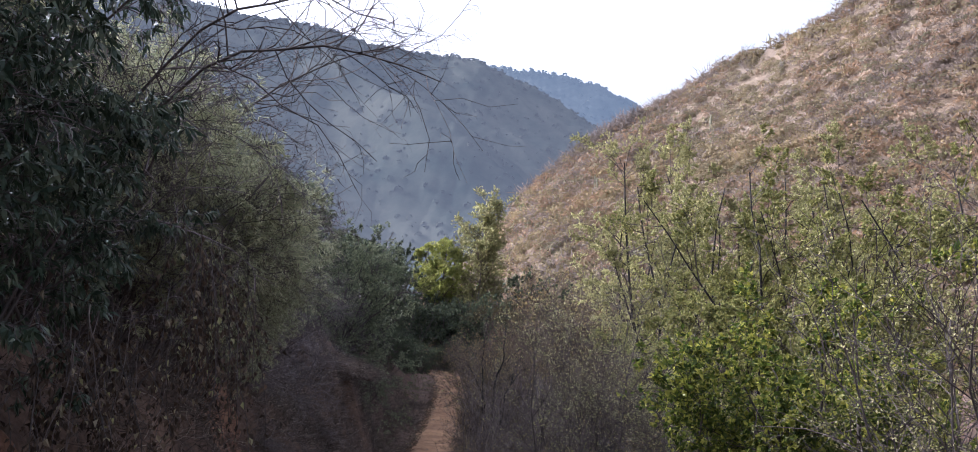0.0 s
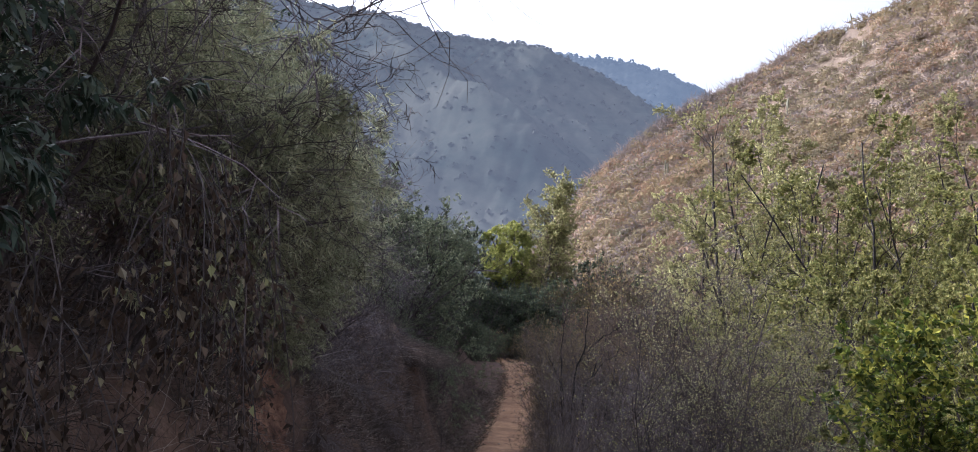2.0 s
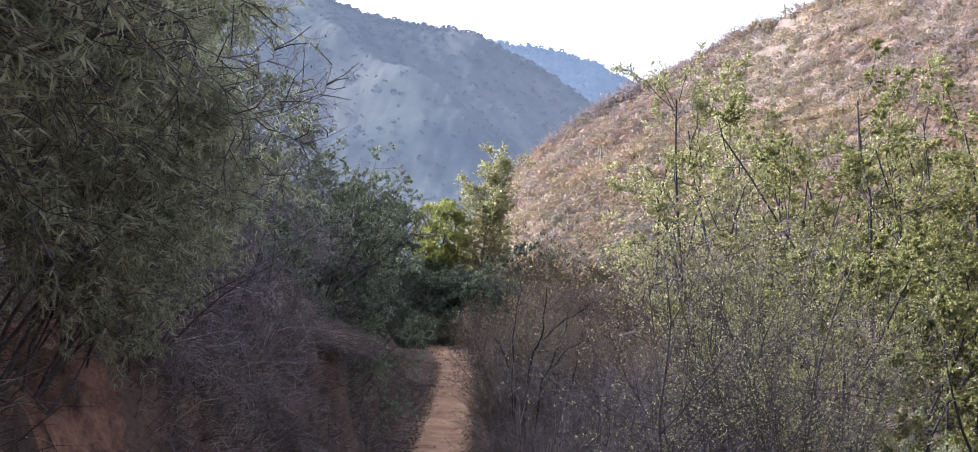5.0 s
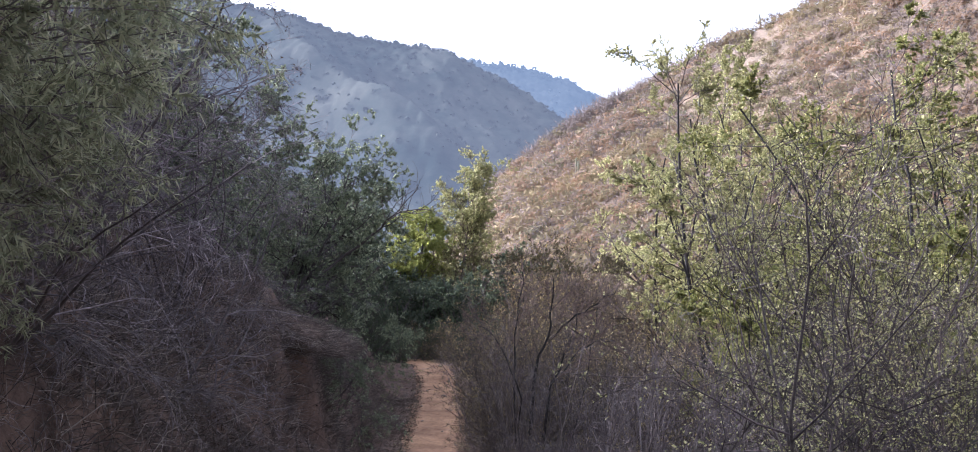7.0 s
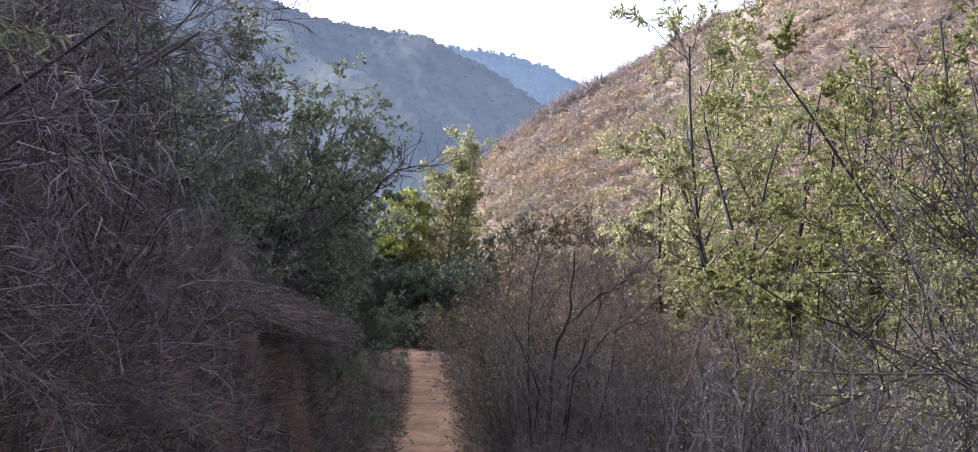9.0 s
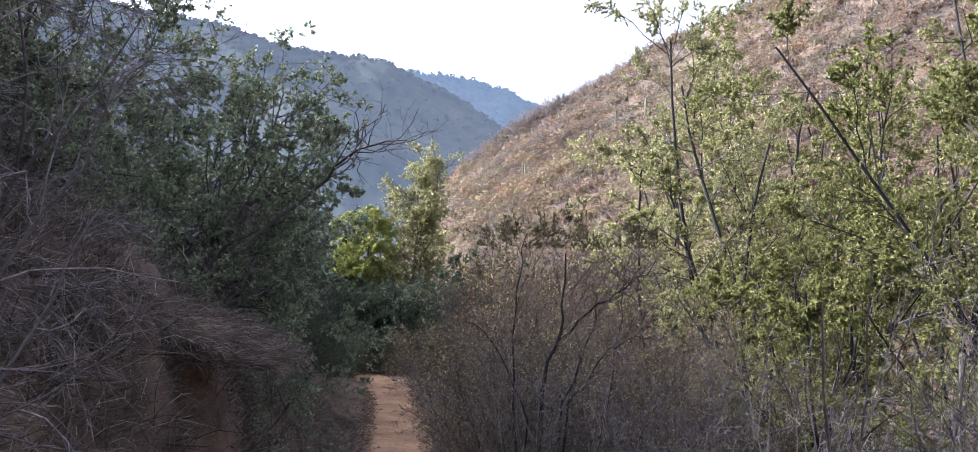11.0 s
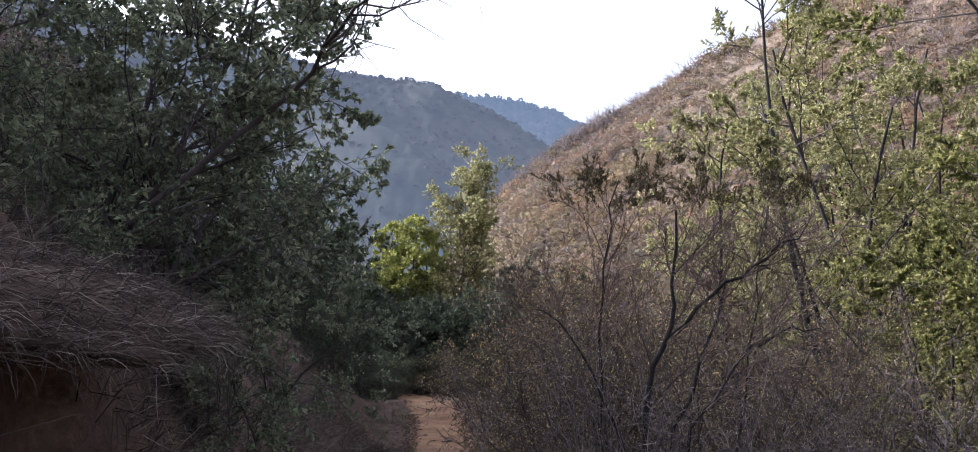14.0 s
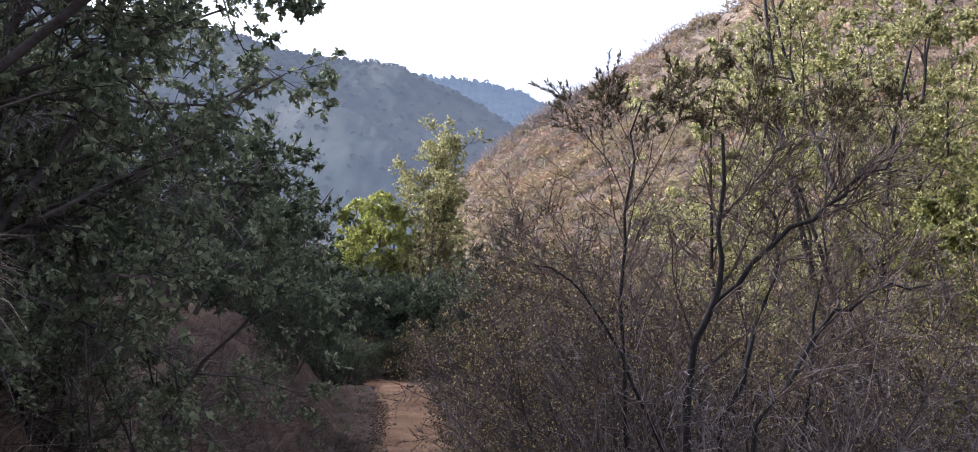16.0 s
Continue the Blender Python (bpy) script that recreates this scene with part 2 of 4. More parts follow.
def tubes(stems, sides=4):
    pts, rad = stems
    n, k = pts.shape[:2]
    tan = np.gradient(pts, axis=1)
    tan = unit(tan)
    ref = np.where(np.abs(tan[..., 2:]) > 0.9, np.array([1.0, 0, 0]), np.array([0, 0, 1.0]))
    a = unit(np.cross(tan, ref))
    b = np.cross(tan, a)
    th = np.arange(sides) * 2 * np.pi / sides
    ring = a[:, :, None] * np.cos(th)[:, None] + b[:, :, None] * np.sin(th)[:, None]
    v = (pts[:, :, None] + ring * rad[:, :, None, None]).reshape(-1, 3)
    idx = np.arange(n * k * sides).reshape(n, k, sides)
    nxt = np.roll(idx, -1, 2)
    q = np.stack([idx[:, :-1], nxt[:, :-1], nxt[:, 1:], idx[:, 1:]], -1).reshape(-1, 4)
    return v, q


def strips(rng, stems):
    """Twigs far off: flat tapering strips, turned at random."""
    pts, rad = stems
    n, k = pts.shape[:2]
    side = unit(np.cross(np.gradient(pts, axis=1), rng.normal(size=(n, 1, 3)))) * rad[..., None] * 1.25
    v = np.stack([pts - side, pts + side], 2).reshape(-1, 3)
    idx = np.arange(n * k * 2).reshape(n, k, 2)
    q = np.stack([idx[:, :-1, 0], idx[:, :-1, 1], idx[:, 1:, 1], idx[:, 1:, 0]], -1).reshape(-1, 4)
    return v, q


def blades(rng, stems, per, size, width, droop=0.2, along=0.5, u0=0.3, fold=0.15, vary=0.35, simple=False):
    """Leaves on the stems: one folded lozenge each; simple: one tapering blade for what stands far off."""
    pts, _ = stems
    n, k = pts.shape[:2]
    who = np.repeat(np.arange(n), per)
    u = rng.uniform(u0, 1.0, len(who)) * (k - 1)
    i = np.minimum(u.astype(int), k - 2)
    f = (u - i)[:, None]
    p = pts[who, i] * (1 - f) + pts[who, i + 1] * f
    tan = unit(pts[who, i + 1] - pts[who, i])
    d = unit(tan * along + rng.normal(size=p.shape) * 0.6 + np.array([0, 0, -droop]))
    side = unit(np.cross(d, rng.normal(size=d.shape) + np.array([0, 0, 1.2])))
    up = np.cross(side, d)
    L = (size * rng.uniform(1 - vary, 1 + vary, len(who)))[:, None]
    W = L * width / 2
    if simple:
        v = np.stack([p + side * W, p - side * W, p + d * L * 1.15 + up * L * fold], 1).reshape(-1, 3)
        return v, np.arange(len(who) * 3).reshape(-1, 3)
    v = np.stack([p, p + d * L * 0.45 + side * W + up * L * fold, p + d * L, p + d * L * 0.45 - side * W + up * L * fold], 1).reshape(-1, 3)
    return v, np.arange(len(who) * 4).reshape(-1, 4)


def thing(name, label, category, group=""):
    return tagged(new(name), label, category, group)


def part(name, geo, material, parent, label="", smooth=False):
    ob = mesh_object(name, geo[0], geo[1], material, smooth)
    ob.parent = parent
    return tagged(ob, label)


# ---------------------------------------------------------------- terrain
def lerp(v, xs, ys):
    return np.interp(v, xs, ys)


def path_x(y):
    return lerp(y, [-20, 0, 3, 5, 7, 10, 16, 22, 34, 38, 41, 44, 50, 60, 400], [3.4, 2.95, 2.6, 2.2, 1.9, 1.62, 1.45, 1.4, 1.38, 1.2, 0.9, 0.5, -0.8, -3, -60])


def path_z(y):
    return lerp(y, [-20, 0, 23, 26, 29, 41, 45, 60, 100, 400], [2.6, -0.04, -3.1, -3.35, -3.45, -3.43, -3.75, -4.6, -6, -8])


def wave(x, y, s, seed):
    """Smooth random undulation between -1 and 1."""
    r = np.random.RandomState(seed)
    out = 0
    for i in range(4):
        a, ph = r.uniform(0, 6.28, 2)
        f = s * (1 + 0.7 * i)
        out = out + np.sin((x * np.cos(a) + y * np.sin(a)) * f + ph) / (1 + 0.6 * i)
    return out / 2.3


def height(x, y):
    x, y = np.asarray(x, float), np.asarray(y, float)
    xc, z0 = path_x(y), path_z(y)
    u = xc - 0.62 - x
    fade = lerp(y, [-20, 24, 40, 70], [1, 1, 0.75, 0.35])
    shift = lerp(y, [-20, 26, 45, 140], [0, 0, 1.2, 12])
    uu = u - shift + 0.12 * wave(x * 1.6, y, 1.3, 3) + 0.05 * wave(x, y, 5.5, 4) + 0.25 * np.exp(-(((y - 17.2) / 2.0) ** 2)) - 0.65 * np.exp(-(((y - 11.2) / 1.2) ** 2))
    left = fade * lerp(uu, [-0.5, 0, 0.35, 0.55, 1.0, 1.35, 2.4, 15, 60, 160], [0, 0, 0.12, 0.35, 1.35, 1.75, 2.5, 10.5, 32, 60])
    left = left + np.clip(uu - 5, 0, 60) * 0.42 * lerp(y, [-20, 20, 32, 70, 140], [0.48, 0.48, 0.5, 0.4, 0])   # upper slope beyond view, steepened so that it shades the path
    left = left + lerp(uu, [5, 15, 40], [0, 1, 1.3]) * lerp(y, [-20, 20, 30, 40, 50, 60, 75, 90, 140], [1, 0.5, 2.6, 3.8, 5.2, 4.2, 17, 21, 0])   # its shoulder, an unseen mass added to place the shadow's edge
    left = left + np.clip(u, 0, 2) * (0.08 * wave(x, y, 2.6, 5) + 0.035 * wave(x, y, 8.5, 6) + 0.02 * wave(x, y, 17, 7))
    left = left * (1 - 0.8 * np.exp(-(((y - 17.8) / 0.62) ** 4)) * np.clip((1.05 - u) / 0.25, 0, 1))   # a hollow eaten into the bank
    left = left + np.clip(clay_at(x, y), 0, 1) * (0.09 * wave(x * 1.3, y, 9, 72) + 0.06 * wave(x, y, 19, 73) + 0.05 * wave(x, y, 33, 74))   # broken clay
    left = left + 0.85 * np.exp(-(((y - 18.2) / 2.2) ** 4)) * lerp(u, [0.15, 0.5, 0.8, 1.6, 3.2, 6], [0, 0.3, 1, 0.8, 0.4, 0]) * (1 - 0.9 * np.exp(-(((y - 17.8) / 0.62) ** 4)) * np.clip((1.05 - u) / 0.25, 0, 1))
    v = x - xc - 0.62
    right = lerp(v, [0, 0.4, 2, 7, 14, 30, 400], [0, 0.03, -0.3, -1.1, -1.5, -1.2, 2])
    right = right + np.clip(v, 0, 3) * 0.06 * wave(x, y, 1.9, 8)
    z = z0 + np.where(u > 0, left, np.where(v > 0, right, 0)) - 0.07 * np.exp(-(((x - xc) / 0.6) ** 6)) * (y < 48)
    return np.maximum(z, np.maximum(hill(x, y), -14))


def hill(x, y):
    """The hill across the gully, with its crest falling towards the valley."""
    yc = lerp(x, [-30, 8, 29, 52, 80, 200], [146, 150, 150, 118, 92, 60])
    yf = lerp(x, [-30, 0, 10, 30, 52, 200], [104, 86, 64, 46, 32, 10])
    zc = lerp(x, [-30, -8, 1.5, 8, 18, 29, 52, 80, 140], [-8, -5, 4.6, 13.2, 21, 27.5, 38, 54, 80]) + 0.8 * wave(x, y, 0.16, 12)
    s = (y - yf) / (yc - yf)
    face = -6 + (zc + 6) * np.clip(s, 0, 1) ** 0.95 - np.maximum(y - yc, 0) * 0.55 + 1.0 * wave(x, y, 0.12, 15) * np.clip(s * 3, 0, 1)
    return np.where(s > 0, face, -6 + s * 60)


def clay_at(x, y):
    """How bare the red clay of the cut bank lies open."""
    u = path_x(y) - 0.62 - x
    spot = 1.3 * np.exp(-(((y - 11.7) / 0.75) ** 2 + ((u - 1.7) / 0.55) ** 2)) + 0.45 * np.exp(-(((y - 17.8) / 0.6) ** 4 + ((u - 0.65) / 0.42) ** 4)) + 0.62 * np.exp(-(((y - 3.8) / 1.6) ** 2 + ((u - 0.9) / 0.55) ** 2))
    return spot * (1 + 0.25 * wave(x * 1.5, y, 2.5, 71)) * ((x < path_x(y)) & (y < 40))


def sheet(name, xs, ys, hf, material):
    X, Y = np.meshgrid(xs, ys, indexing="ij")
    v = np.stack([X, Y, hf(X, Y)], -1).reshape(-1, 3)
    idx = np.arange(len(xs) * len(ys)).reshape(len(xs), len(ys))
    q = np.stack([idx[:-1, :-1], idx[1:, :-1], idx[1:, 1:], idx[:-1, 1:]], -1).reshape(-1, 4)
    return mesh_object(name, v, q, material, True)


xs = np.concatenate([[-2500, -900, -400, -200], np.arange(-120, -12, 6), np.arange(-12, -3, 0.6), np.arange(-3, -1.2, 0.11), np.arange(-1.2, 1.2, 0.055), np.arange(1.2, 4.5, 0.11), np.arange(4.5, 14, 0.5), np.arange(14, 110, 2.4), [120, 150, 200, 400, 900, 2500]])
ys = np.concatenate([[-2500, -900, -300, -100, -40, -20], np.arange(-12, -1, 0.8), np.arange(-1, 10.4, 0.17), np.arange(10.4, 12.8, 0.08), np.arange(12.8, 16.2, 0.17), np.arange(16.2, 18.6, 0.08), np.arange(18.6, 34, 0.17), np.arange(34, 60, 0.6), np.arange(60, 200, 2.5), [210, 240, 300, 400, 900, 2500]])
ground = tagged(sheet("ground", xs, ys, height, GROUND), "dry brown valley soil covered with leaf litter", "ground", kind="structure")
ground.data.materials.append(HILL_SOIL)
cen = np.zeros(len(ground.data.polygons) * 3)
ground.data.polygons.foreach_get("center", cen)
cen = cen.reshape(-1, 3)
ground.data.materials.append(CLAY)
soil_kind = np.where(hill(cen[:, 0], cen[:, 1]) > cen[:, 2] - 0.6, 1, np.where(clay_at(cen[:, 0], cen[:, 1]) > 0.5, 2, 0))
ground.data.polygons.foreach_set("material_index", soil_kind.astype(np.int32))


def dirt_path():
    """The trodden footpath, a strip of its own a little above the soil, with ragged edges."""
    ys = np.arange(-6, 47, 0.07)
    cols = np.linspace(-1, 1, 15)
    rag = 0.11 * wave(ys, ys * 0, 3.1, 21) + 0.09 * wave(ys, ys * 0, 9, 22)
    rag2 = 0.11 * wave(ys, ys * 0, 2.7, 23) + 0.08 * wave(ys, ys * 0, 8, 24)
    half = lerp(ys, [-6, 9, 15, 20, 28, 36, 42, 47], [0.48, 0.5, 0.64, 0.68, 0.72, 0.72, 0.62, 0.55])
    X = path_x(ys)[:, None] + np.where(cols < 0, cols * (half + rag)[:, None], cols * (half + rag2)[:, None])
    Y = ys[:, None] + 0 * X
    Z = path_z(Y) + 0.02 - 0.035 * cols[None] ** 4 + 0.012 * wave(X, Y, 5, 25) - 0.02 * np.exp(-((cols[None] - 0.1) / 0.35) ** 2)
    idx = np.arange(X.size).reshape(X.shape)
    q = np.stack([idx[:-1, :-1], idx[:-1, 1:], idx[1:, 1:], idx[1:, :-1]], -1).reshape(-1, 4)
    ob = mesh_object("path", np.stack([X, Y, Z], -1).reshape(-1, 3), q, DIRT, True)
    return tagged(ob, "narrow trodden footpath of orange dust and grit", "path", kind="structure")


dirt_path()


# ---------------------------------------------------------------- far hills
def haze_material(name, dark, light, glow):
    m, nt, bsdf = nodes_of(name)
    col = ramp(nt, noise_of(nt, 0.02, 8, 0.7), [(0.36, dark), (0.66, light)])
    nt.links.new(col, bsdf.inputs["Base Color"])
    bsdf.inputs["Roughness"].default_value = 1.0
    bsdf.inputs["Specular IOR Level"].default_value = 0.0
    # blue-grey emission stands in for the haze of the air in between
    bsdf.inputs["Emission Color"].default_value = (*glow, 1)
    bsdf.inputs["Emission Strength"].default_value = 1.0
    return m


def far_hill(name, y0, y1, crest, material, label, seed, n_trees):
    """A wooded hill far off; its crest in degrees of azimuth and elevation."""
    az, el = np.array(crest).T
    cx, cz = np.tan(np.radians(az)) * y1, np.tan(np.radians(el)) * y1 / np.cos(np.radians(az))

    def hf(x, y):
        s = np.clip((y - y0) / (y1 - y0), 0, 1)
        top = np.interp(x / np.maximum(y, 1) * y1, cx, cz)
        spur = 1 - 2 * np.abs(np.sin(0.021 * (x + 0.75 * y) + 0.7 * wave(x, y, 0.012, seed + 2)))
        ridges = 11 * spur + 14 * wave(x + 0.5 * y, y * 0.25, 0.026, seed) + 6 * wave(x, y, 0.06, seed + 1)
        woods = 1.3 * wave(x, y, 0.42, seed + 3) + 0.9 * wave(x, y, 0.95, seed + 4) + 0.7 * wave(y, x, 1.7, seed + 5)
        return -20 + (top + 20) * s ** 1.1 + ridges * np.sin(np.pi * s) ** 0.8 + woods * y1 / 560 - np.maximum(y - y1, 0) * 0.5

    xs = np.linspace(cx[0], cx[-1], 460)
    ys = np.concatenate([np.linspace(y0, y1, 150), [y1 + 20, y1 + 60]])
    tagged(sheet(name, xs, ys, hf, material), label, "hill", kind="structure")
    rng = np.random.RandomState(seed)
    x, s = rng.uniform(cx[0], cx[-1], n_trees), rng.uniform(0.0, 1.02, n_trees)
    k = n_trees // 4
    x[:k], s[:k] = rng.uniform(cx[0], cx[-1], k), rng.uniform(0.97, 1.01, k)
    y = y0 + (y1 - y0) * s
    c = np.stack([x, y, hf(x, y)], 1)
    r = rng.uniform(0.6, 1.7, n_trees) * y1 / 500
    # each crown: a ragged clump of leaf masses that face outwards
    m = 7
    a = rng.normal(size=(n_trees, m, 3))
    a[..., 2] = np.abs(a[..., 2])
    a = unit(a)
    p = c[:, None] + a * r[:, None, None] * np.array([0.8, 0.8, 0.7])
    t = unit(np.cross(a, rng.normal(size=(n_trees, m, 3)))) * r[:, None, None] * 0.6
    v = np.stack([p - t, p + t, p + np.cross(a, t) * 1.5], 2).reshape(-1, 3)
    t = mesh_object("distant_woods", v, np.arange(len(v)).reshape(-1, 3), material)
    tagged(t, "distant wooded scrub on the hillside, blued by a haze glow", "woods", kind="stuff")


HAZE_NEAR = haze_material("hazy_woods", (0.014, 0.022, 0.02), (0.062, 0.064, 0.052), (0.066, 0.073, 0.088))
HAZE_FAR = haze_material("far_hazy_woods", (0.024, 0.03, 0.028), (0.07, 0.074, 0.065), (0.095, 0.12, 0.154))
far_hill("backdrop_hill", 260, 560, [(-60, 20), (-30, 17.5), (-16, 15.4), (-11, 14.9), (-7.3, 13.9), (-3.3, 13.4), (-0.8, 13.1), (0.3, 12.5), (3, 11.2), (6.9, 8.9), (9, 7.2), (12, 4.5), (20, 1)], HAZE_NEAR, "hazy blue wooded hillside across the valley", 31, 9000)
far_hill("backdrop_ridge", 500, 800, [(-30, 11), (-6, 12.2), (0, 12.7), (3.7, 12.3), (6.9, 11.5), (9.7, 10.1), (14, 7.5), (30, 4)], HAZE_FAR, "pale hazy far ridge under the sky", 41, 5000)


# ---------------------------------------------------------------- plants
def placed(x, y, scale=1.0, turn=0.0, dz=-0.05, tilt=(0, 0)):
    return Matrix.LocRotScale((x, y, float(height(x, y)) + dz), Euler((radians(tilt[0]), radians(tilt[1]), radians(turn))), (scale,) * 3)


def ring_of(rng, n, r):
    a = rng.uniform(0, 2 * np.pi, n)
    q = r * np.sqrt(rng.uniform(0, 1, n))
    return np.stack([q * np.cos(a), q * np.sin(a), np.zeros(n)], 1)


def plant(name, label, category, group, seed, tall, stems, mats, flare=0.25, lean=(0, 0), foot=0.1, limbs=8, boughs=5, sprigs=5, leaves=8, leaf=0.05, width=0.5,
          radius=0.03, bare=0.1, angle=0.7, ratio=0.5, up=0.03, droop=0.2, wobble=0.14, along=0.5, sides=6, fine=0.0016, u0=0.2, simple=False, near=False, dome=0.0, crown=None, clump=0.5, pad=0.5):
    """A woody plant: each main stem a part, its branchwork one part, its leaves one part. mats: stem, branch, leaf."""
    rng = np.random.RandomState(seed)
    base = ring_of(rng, stems, foot)
    out = base / max(foot, 0.01)
    ways = np.stack([out[:, 0] * flare + rng.normal(0, flare * 0.5, stems) + lean[0], out[:, 1] * flare + rng.normal(0, flare * 0.5, stems) + lean[1], np.ones(stems)], 1)
    L = tall * 0.85 * rng.uniform(0.7, 1.05, stems) * (1 - dome * (out ** 2).sum(1))
    stem = grow(rng, base, ways, L, radius * rng.uniform(0.7, 1.1, stems), 9, wobble * 0.6, (0, 0, 0.02), 0.3)
    b = fork(rng, stem, L, limbs, bare, 1.0, angle, ratio, 0.55)
    limb = grow(rng, *b, 6, wobble, (0, 0, up), 0.35)
    c = fork(rng, limb, b[2], boughs, 0.3 if pad < 0.5 else 0.15, 1.0, 0.75, pad, 0.55)
    bough = grow(rng, c[0], c[1], c[2], np.maximum(c[3], fine), 4, wobble * 1.2, (0, 0, up - droop * 0.1), 0.45)
    d = fork(rng, bough, c[2], sprigs, 0.1, 1.0, 0.8, clump, 0.6)
    sprig = grow(rng, d[0], d[1], d[2], np.maximum(d[3], fine), 2 if leaves else 3, wobble * 1.2, (0, 0, -droop * 0.15), 0.5)
    if crown:   # the crown keeps within a rounded outline: height of its middle, half width, half height
        mid, half = np.array([lean[0] * crown[0], lean[1] * crown[0], crown[0]]), np.array([crown[1], crown[1], crown[2]])

        def within(branch):
            q = (branch[0] - mid) / half
            r = np.maximum(np.linalg.norm(q, axis=-1, keepdims=True), 1e-6)
            return mid + q / r * np.where(r > 0.7, 0.7 + 0.3 * np.tanh((r - 0.7) / 0.3), r) * half, branch[1]

        stem = (np.where((stem[0][..., 2:] > crown[0]), within(stem)[0], stem[0]), stem[1])
        limb, bough, sprig = within(limb), within(bough), within(sprig)
    t = thing(name, label, category, group)
    for i in range(stems):
        part("trunk" if stems <= 3 else "stem", tubes((stem[0][i : i + 1], stem[1][i : i + 1]), sides), mats[0], t, smooth=True)
    part("branchwork", joined([tubes(limb, 3), strips(rng, bough), strips(rng, sprig)] if simple else [tubes(limb, 4), tubes(bough, 3) if near else strips(rng, bough), tubes(sprig, 3) if near else strips(rng, sprig)]), mats[1], t)
    if leaves:
        part("foliage", blades(rng, sprig, leaves, leaf, width, droop, along, u0, simple=simple), mats[2], t)
    return t


def spots(rows, made):
    """Put the first of a kind at the first row and copies at the others: x, y, scale, turn."""
    for n, row in enumerate(rows):
        x, y, s, turn, *rest = row
        m = placed(x, y, s, turn, rest[1] if len(rest) > 1 else -0.06, rest[0] if rest else (0, 0))
        if n == 0:
            made.matrix_basis = m
            scale0 = s
        else:
            copy_thing(made, m @ Matrix.Diagonal((1 / scale0, 1 / scale0, 1 / scale0, 1)))


# --- across the gully: slender trees, shrubs
G = "slender trees across the gully"
spots([(8.8, 29.6, 1.0, 0)],
      plant("leaning_tree", "pale green tree leaning over the gully with airy leaves", "tree", "", 1, 11.2, 4, (BARK_BLACK, BARK_DARK, LEAF_PALE), 0.08, (-0.22, -0.02), 0.25, 15, 7, 8, 17, 0.046, 0.85, 0.07, 0.3, 0.75, 0.28, 0.03, 0.05, 0.16, fine=0.0045, simple=True, clump=0.5, pad=0.32))
spots([(10.4, 33.0, 1.05, 75), (12.4, 33.4, 1.1, 150), (15.0, 31.5, 1.05, 230), (17.5, 37, 1.15, 300), (8.6, 36.0, 0.95, 20)],
      plant("slender_tree", "slender pale green tree with airy small leaves", "tree", G, 21, 11.0, 4, (BARK_BLACK, BARK_DARK, LEAF_PALE), 0.12, (0, 0), 0.25, 12, 7, 8, 19, 0.052, 0.85, 0.065, 0.3, 0.75, 0.28, 0.03, 0.05, 0.16, fine=0.0045, simple=True, clump=0.5, pad=0.32))
spots([(10.4, 23.6, 1.12, 0), (13.0, 25.8, 1.1, 100), (14.8, 21.5, 1.1, 20), (8.9, 26.6, 0.9, 190), (10.8, 28.6, 0.95, 260), (11.8, 19.5, 0.8, 310)],
      plant("slender_tree", "slender yellow-green tree with upright limbs", "tree", G, 2, 9.0, 4, (BARK_BLACK, BARK_DARK, LEAF_BRIGHT), 0.16, (0.03, 0), 0.25, 11, 7, 8, 20, 0.046, 0.85, 0.055, 0.2, 0.75, 0.32, 0.03, 0.05, 0.16, fine=0.0045, simple=True, clump=0.5, pad=0.32))
spots([(7.2, 18.8, 1.0, 0), (8.9, 20.6, 1.1, 80), (9.7, 17.4, 1.05, 160), (6.9, 23.0, 0.85, 230), (12.6, 22.4, 1.25, 300), (7.6, 25.6, 1.0, 40), (8.3, 14.6, 0.95, 120)],
      plant("gully_tree", "low bushy yellow-green tree filling the gully", "tree", "bushy gully trees", 41, 6.2, 6, (BARK_BLACK, BARK_DARK, LEAF_BRIGHT), 0.35, (0, 0), 0.4, 6, 7, 8, 19, 0.042, 0.85, 0.04, 0.3, 0.8, 0.38, 0.03, 0.05, 0.18, fine=0.0035, simple=True, clump=0.5, pad=0.32, dome=0.25))
spots([(5.5, 7.5, 0.92, 0)],
      plant("green_shrub", "bushy bright green shrub with small rounded leaves", "shrub", "", 3, 3.7, 9, (BARK_DARK, BARK_DARK, LEAF_SHRUB), 0.38, (0, 0), 0.25, 10, 6, 6, 11, 0.05, 0.62, 0.026, 0.3, 0.85, 0.44, 0.0, 0.05, 0.2, u0=0.1, clump=0.36))
spots([(3.95, 12.9, 0.9, 0), (4.5, 13.6, 1.0, 60), (5.75, 5.0, 0.95, 90), (5.5, 14.0, 0.8, 200), (6.4, 17.2, 0.95, 140)],
      plant("bare_shrub", "sparse shrub with crooked reddish stems and tiny pale leaves", "shrub", "bare shrubs", 4, 4.0, 8, (BARK_DARK, TWIG_DARK, LEAF_PALE), 0.3, (0, 0), 0.15, 10, 7, 5, 3, 0.019, 0.7, 0.017, 0.08, 0.6, 0.46, 0.05, 0.0, 0.24, fine=0.0022))


